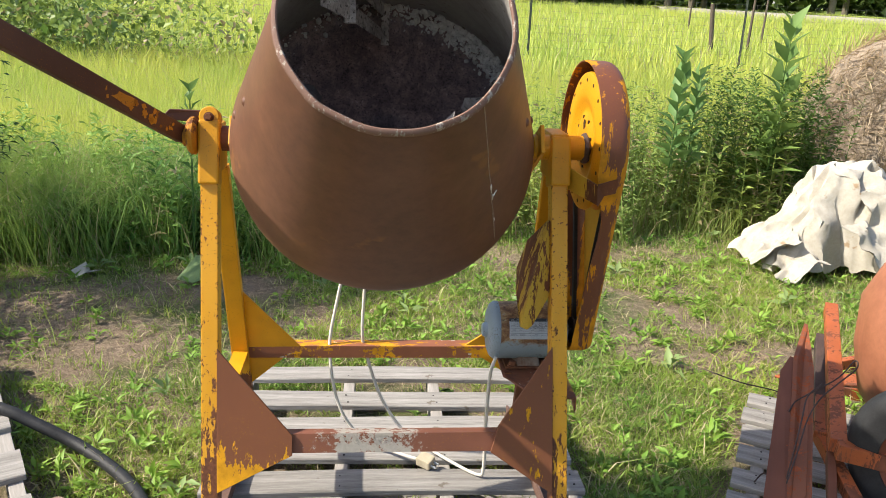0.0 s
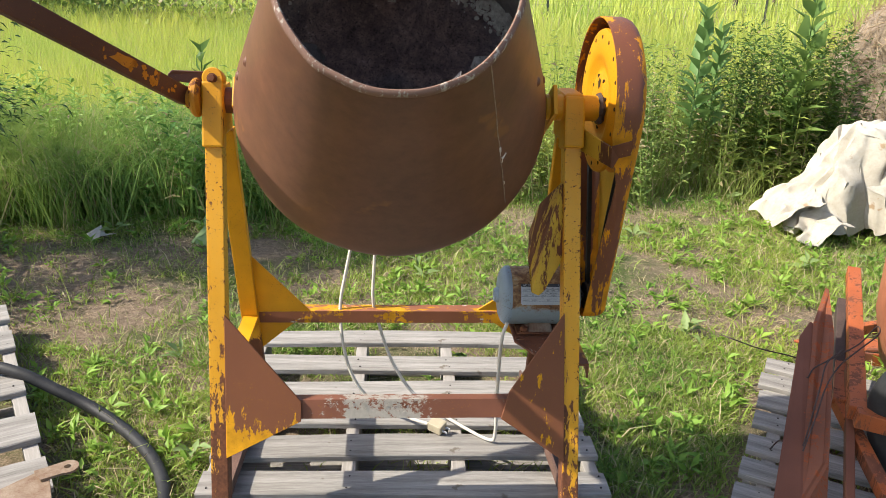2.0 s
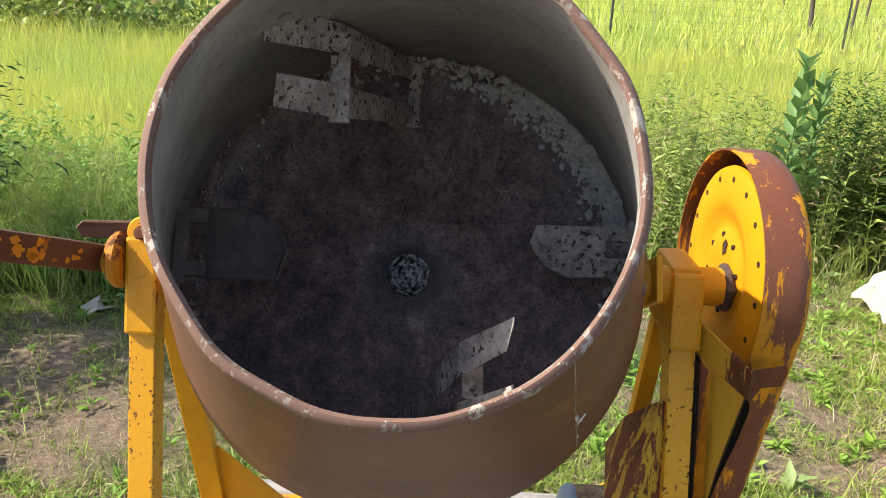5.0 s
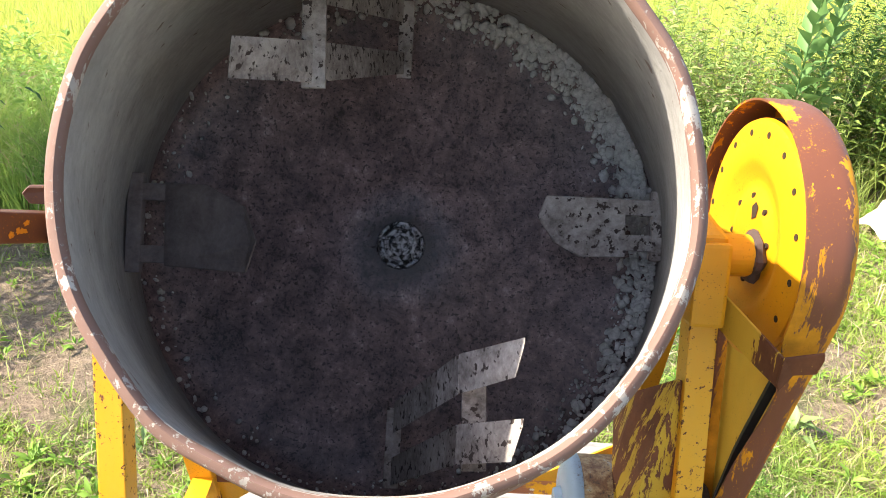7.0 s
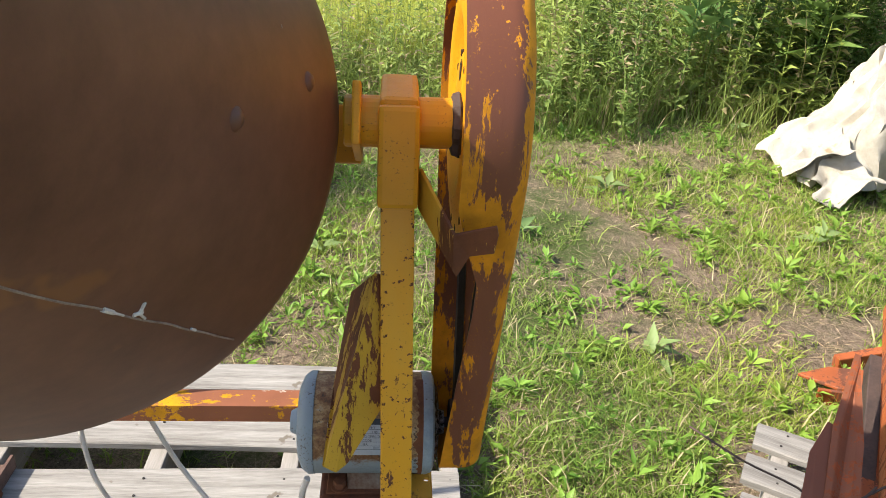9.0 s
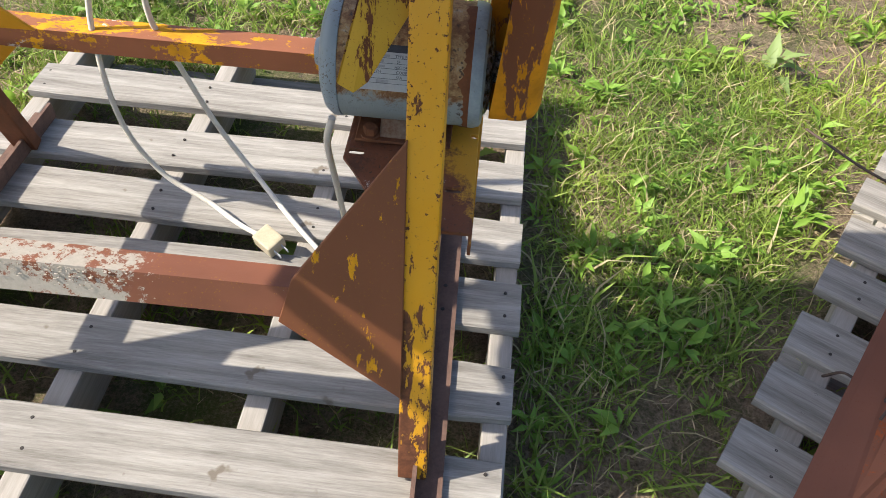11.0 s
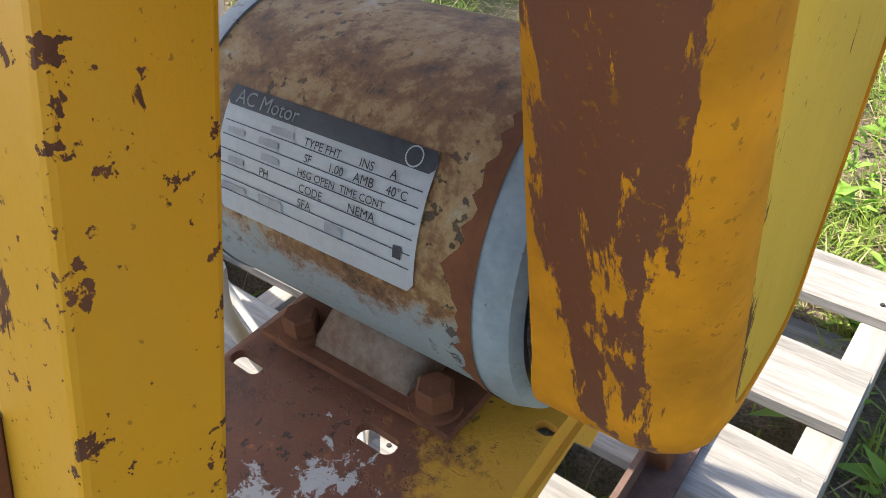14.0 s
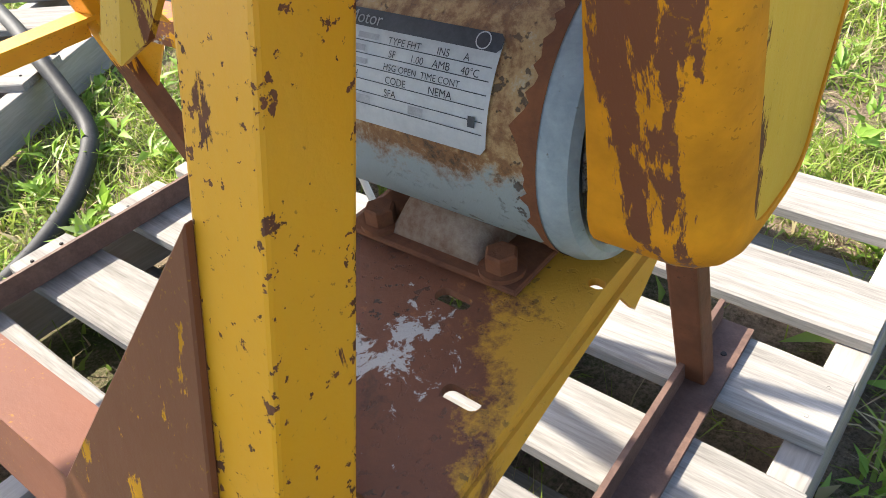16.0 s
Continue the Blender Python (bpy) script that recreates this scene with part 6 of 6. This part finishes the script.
# milkweeds with large paired leaves
def milkweed(x, y, h, pairs, size, label, bare_to=0.25):
    E = empty("milkweed", (x, y, 0), label, "plant")
    bm = bmesh.new()
    rod(bm, (x, y, 0), (x + 0.02, y, h), 0.008, 8, 0.003)
    part("stem", bm, M_BIGLEAF, E)
    at, d, L, W = [], [], [], []
    for k in range(pairs):
        f = bare_to + (1 - bare_to) * k / (pairs - 1)
        for s in range(2):
            a = k * 1.57 + s * 3.1416 + rng.uniform(-0.3, 0.3) + 0.5
            e = 0.35 + 0.8 * f
            at.append((x + 0.02 * f, y, h * f))
            d.append((math.cos(a) * math.cos(e), math.sin(a) * math.cos(e), math.sin(e)))
            L.append(size * (1.15 - 0.45 * f))
            W.append(size * 0.42 * (1.1 - 0.3 * f))
    at, d, L, W = np.array(at), np.array(d), np.array(L), np.array(W)
    for k in range(len(at)):
        o = new("leaf", leaf_mesh("leaf", at[k:k + 1], d[k:k + 1], L[k:k + 1], W[k:k + 1], M_BIGLEAF, rng, 0.3))
        o.parent = E
        o.matrix_parent_inverse = Matrix.Translation(E.location).inverted()


milkweed(2.55, 5.75, 1.36, 16, 0.26, "tall milkweed with large pale green leaves")
milkweed(-1.10, 5.05, 0.92, 9, 0.13, "milkweed with grey-green leaves among the weeds", 0.55)
milkweed(1.86, 5.75, 1.14, 16, 0.19, "slender leafy shoot rising from the scrub", 0.4)
milkweed(2.02, 5.85, 1.04, 14, 0.17, "slender leafy shoot rising from the scrub", 0.4)


def rise(y):
    return np.clip(0.045 * (y - 10), 0, 4.5)


def far_blades(n, x0, x1, y0, y1, h, w, name, label, mat):
    xy = np.stack([rng.uniform(x0, x1, n), y0 + (y1 - y0) * rng.uniform(0, 1, n) ** 1.4], 1)
    me = blade_mesh(name, xy, rng.uniform(h[0], h[1], n), rng.uniform(w[0], w[1], n), 0.4, mat, rng)
    co = np.zeros(len(me.vertices) * 3, dtype=np.float32)
    me.vertices.foreach_get("co", co)
    co = co.reshape(n, 5, 3)
    co[:, :, 2] += rise(xy[:, 1])[:, None]
    me.vertices.foreach_set("co", co.ravel())
    stuff(name, me, label, "grass")


far_blades(125000, -8, 10, 6.2, 15, (0.22, 0.6), (0.003, 0.008), "tall_grass", "tall sunlit meadow grass", M_TALL)
far_blades(70000, -22, 36, 14, 60, (0.3, 0.6), (0.018, 0.04), "far_grass", "far meadow grass", M_TALL)

# ---- fence ----
FENCE_Y, FENCE_Z = 18.6, 0.387
for x in (-6.8, -1.7, 3.4, 8.4, 13.4, 18.4):
    P = empty("fence_post", (x, FENCE_Y, FENCE_Z), "slim green steel fence post in tall grass", "fence post", "posts along the wire fence")
    bm = bmesh.new()
    beam(bm, (x, FENCE_Y, FENCE_Z - 0.05), (x, FENCE_Y, FENCE_Z + 1.75), 0.050, 0.008, (0, 1, 0))
    beam(bm, (x, FENCE_Y + 0.02, FENCE_Z - 0.05), (x, FENCE_Y + 0.02, FENCE_Z + 1.75), 0.008, 0.036, (0, 1, 0))
    part("shaft", bm, M_POST, P)
bm = bmesh.new()
rod(bm, (9.45, 22.6, 0.5), (9.32, 22.6, 1.95), 0.065, 14, 0.06, bevel=0.01)
thing("wooden_post", bm, M_WOODPOST, "short dark wooden fence post", "fence post")
for x, y in ((12.9, 33.0), (13.1, 27.0), (10.3, 22.2)):
    bm = bmesh.new()
    rod(bm, (x, y, 0.045 * (y - 10) - 0.1), (x + 0.05, y, 0.045 * (y - 10) + 2.0), 0.04, 10, 0.03)
    thing("far_post", bm, M_WOODPOST, "thin grey wooden post in the field", "fence post", group="posts in the far field")
bm = bmesh.new()
for k in range(9):
    z = FENCE_Z + 0.18 + 0.16 * k
    hose(bm, [(-12 + 6 * i, FENCE_Y - 0.01, z + 0.01 * math.sin(i * 2 + k)) for i in range(7)], 0.0022, 4, 2)
for k in range(150):
    x = -12 + 0.24 * k
    rod(bm, (x, FENCE_Y - 0.01, FENCE_Z + 0.15), (x, FENCE_Y - 0.01, FENCE_Z + 1.48), 0.0022, 4)
stuff("fence_wire", finish(bm, "fence_wire", M_WIRE), "woven wire fence mesh", "fence wire")

# ---- farm track ----
bm = bmesh.new()
pts = [(20, 57), (24, 55), (36, 48), (52, 42), (80, 36)]
rows = [(bm.verts.new((x, y - 0.8, rise(y - 0.8) + 0.38)), bm.verts.new((x, y + 0.8, rise(y + 0.8) + 0.40))) for x, y in pts]
low = [(bm.verts.new((x, y - 1.0, rise(y) - 0.2)), bm.verts.new((x, y + 1.0, rise(y) - 0.2))) for x, y in pts]
for (a, b), (c, d), (e, f), (g, h) in zip(rows, rows[1:], low, low[1:]):
    bm.faces.new((a, c, d, b))
    bm.faces.new((e, g, c, a))
    bm.faces.new((b, d, h, f))
thing("farm_track", bm, M_TRACK, "pale gravel farm track across the field", "track", kind="structure")


# ---- trees ----
def tree(x, y, h, crown, base, n, mat, label, leaf=(0.10, 0.22), trunk=0.16, conifer=False, seed=1, name="tree"):
    g = np.random.default_rng(seed)
    z0 = float(rise(np.array([y]))[0])
    T = empty(name, (x, y, z0), label, "tree")
    bm = bmesh.new()
    tips = []
    pts = [(x + 0.15 * math.sin(k * 1.3 + seed) * k / 6, y + 0.12 * math.cos(k * 1.7 + seed) * k / 6, z0 - 0.05 + h * 0.92 * k / 6) for k in range(7)]
    for k in range(6):
        rod(bm, pts[k], pts[k + 1], trunk * (1 - k / 7), 10, trunk * (1 - (k + 1) / 7))
    nl = 26 if conifer else 16
    for k in range(nl):
        f = base + (0.95 - base) * (k + 0.5) / nl
        a = k * 2.4 + seed
        i = min(5, int(f * 6))
        p = Vector(pts[i]).lerp(Vector(pts[i + 1]), f * 6 - i) if f < 0.99 else Vector(pts[6])
        reach = crown * ((1 - f) / (1 - base) * 0.9 + 0.1 if conifer else math.sin(math.pi * (0.18 + 0.78 * (f - base) / (1 - base)))) * g.uniform(0.75, 1.1)
        q = p + Vector((math.cos(a) * reach, math.sin(a) * reach, reach * (0.05 if conifer else 0.45)))
        rod(bm, p, q, trunk * 0.3 * (1.1 - f), 6, 0.008)
        tips.append((p, q))
    part("trunk", bm, M_BARK, T, "", 60)
    at = []
    dr = []
    for k in range(n):
        p, q = tips[g.integers(len(tips))]
        f = g.uniform(0.15, 1.05)
        c = p.lerp(q, f)
        s = crown * (0.10 if conifer else 0.22)
        at.append((c.x + g.normal(0, s), c.y + g.normal(0, s), c.z + g.normal(0, s * (0.6 if conifer else 0.9))))
        dd = (q - p).normalized()
        dr.append((dd.x + g.normal(0, 0.6), dd.y + g.normal(0, 0.6), dd.z + g.normal(0, 0.5) - (0.2 if conifer else 0)))
    me = leaf_mesh("crown", np.array(at), np.array(dr), g.uniform(leaf[0], leaf[1], n), g.uniform(leaf[0], leaf[1], n) * (0.25 if conifer else 0.55), mat, g, 0.2)
    o = new("crown", me)
    o.parent = T
    o.matrix_parent_inverse = Matrix.Translation(T.location).inverted()
    tagged(o, kind="stuff")


tree(-2.66, 4.45, 3.1, 1.15, 0.10, 24000, M_DARKLEAF, "dark green cedar at the edge of the weeds", (0.03, 0.07), 0.09, True, 3, "cedar_tree")
tree(-14.5, 25, 6.0, 2.8, 0.06, 9000, M_FARLEAF, "dark bushy tree beyond the meadow", (0.15, 0.35), 0.16, False, 5)
tree(-19.5, 27, 7.5, 3.2, 0.10, 9000, M_FARLEAF, "bushy green tree beyond the meadow", (0.2, 0.4), 0.18, False, 6)
tree(-9.2, 21.5, 1.6, 1.4, 0.03, 4000, M_SCRUB, "low dark bush in the tall grass", (0.1, 0.25), 0.06, False, 8, "bush")
for k in range(13):
    tree(8 + 4.6 * k + 1.5 * math.sin(k * 2.1), 66 + 7 * math.sin(k * 1.7), 10 + 2.5 * math.sin(k * 3.3), 4.2, 0.22, 3200, M_FARLEAF, "tall tree in the far wood edge", (0.5, 1.0), 0.30, False, 20 + k)
for k in range(9):
    tree(-62 + 7.5 * k, 70 + 6 * math.sin(k * 2.3), 9 + 2 * math.sin(k * 1.3), 4.5, 0.08, 2600, M_FARLEAF, "leafy tree in the far wood edge", (0.5, 1.1), 0.28, False, 50 + k)


def undergrowth(n, x0, x1, y0, y1, h, size, name, label, mat):
    g = np.random.default_rng(77)
    x, y = g.uniform(x0, x1, n), g.uniform(y0, y1, n)
    top = h * (0.6 + 0.4 * np.abs(np.sin(x * 0.31) * np.cos(x * 0.13 + 1)))
    z = rise(y) + top * g.uniform(0, 1, n) ** 1.1
    me = leaf_mesh(name, np.stack([x, y, z], 1), g.normal(0, 1, (n, 3)), g.uniform(size * 0.5, size, n), g.uniform(size * 0.3, size * 0.6, n), mat, g, 0.2)
    stuff(name, me, label, "woods")


undergrowth(26000, -90, 110, 76, 88, 11.0, 1.9, "far_wood", "dense far wood edge with undergrowth", M_FARLEAF)
undergrowth(5200, -17, -4.4, 14.5, 17.5, 1.25, 0.24, "brambles", "dark brambles beyond the meadow", M_FARLEAF)
undergrowth(5200, -17, -2.2, 14.0, 17.0, 1.35, 0.20, "hedge", "ragged weeds beyond the meadow", M_SCRUB)
# scar of yellow paint and chips on the tilt lever
zx = LDIR
xx = Vector((0.2, 0.4, 1)).cross(zx).normalized()
yy = zx.cross(xx)
root = HUB + Vector((-0.02, 0, 0))
LEVER = bpy.data.objects["tilt_lever"]
g = random.Random(4)
for c, L, W, n in ((0.255, 0.040, 0.014, 1), (0.20, 0.012, 0.006, 3), (0.155, 0.012, 0.008, 5), (0.29, 0.006, 0.004, 3), (0.09, 0.008, 0.004, 4)):
    for k in range(n):
        bm = bmesh.new()
        cc, cu = c + (g.uniform(-0.03, 0.03) if n > 1 else 0), (g.uniform(-0.010, 0.012) if n > 1 else 0.003)
        f = L * (1 if n == 1 else g.uniform(0.4, 1.0))
        pts = []
        for i in range(16):
            a = 6.2832 * i / 16
            r = 1 + g.uniform(-0.38, 0.25)
            q = max(-0.0185, min(0.0185, cu + W * r * math.sin(a)))
            pts.append(root + zx * (cc + f * r * math.cos(a)) + yy * q + xx * 0.0101)
        slab(bm, pts, xx, 0.0005)
        pts2 = [p - xx * 0.0207 for p in pts]
        slab(bm, pts2, xx, 0.0005)
        part("paint_scar", bm, M_SCAR, LEVER, "orange-yellow paint scar")
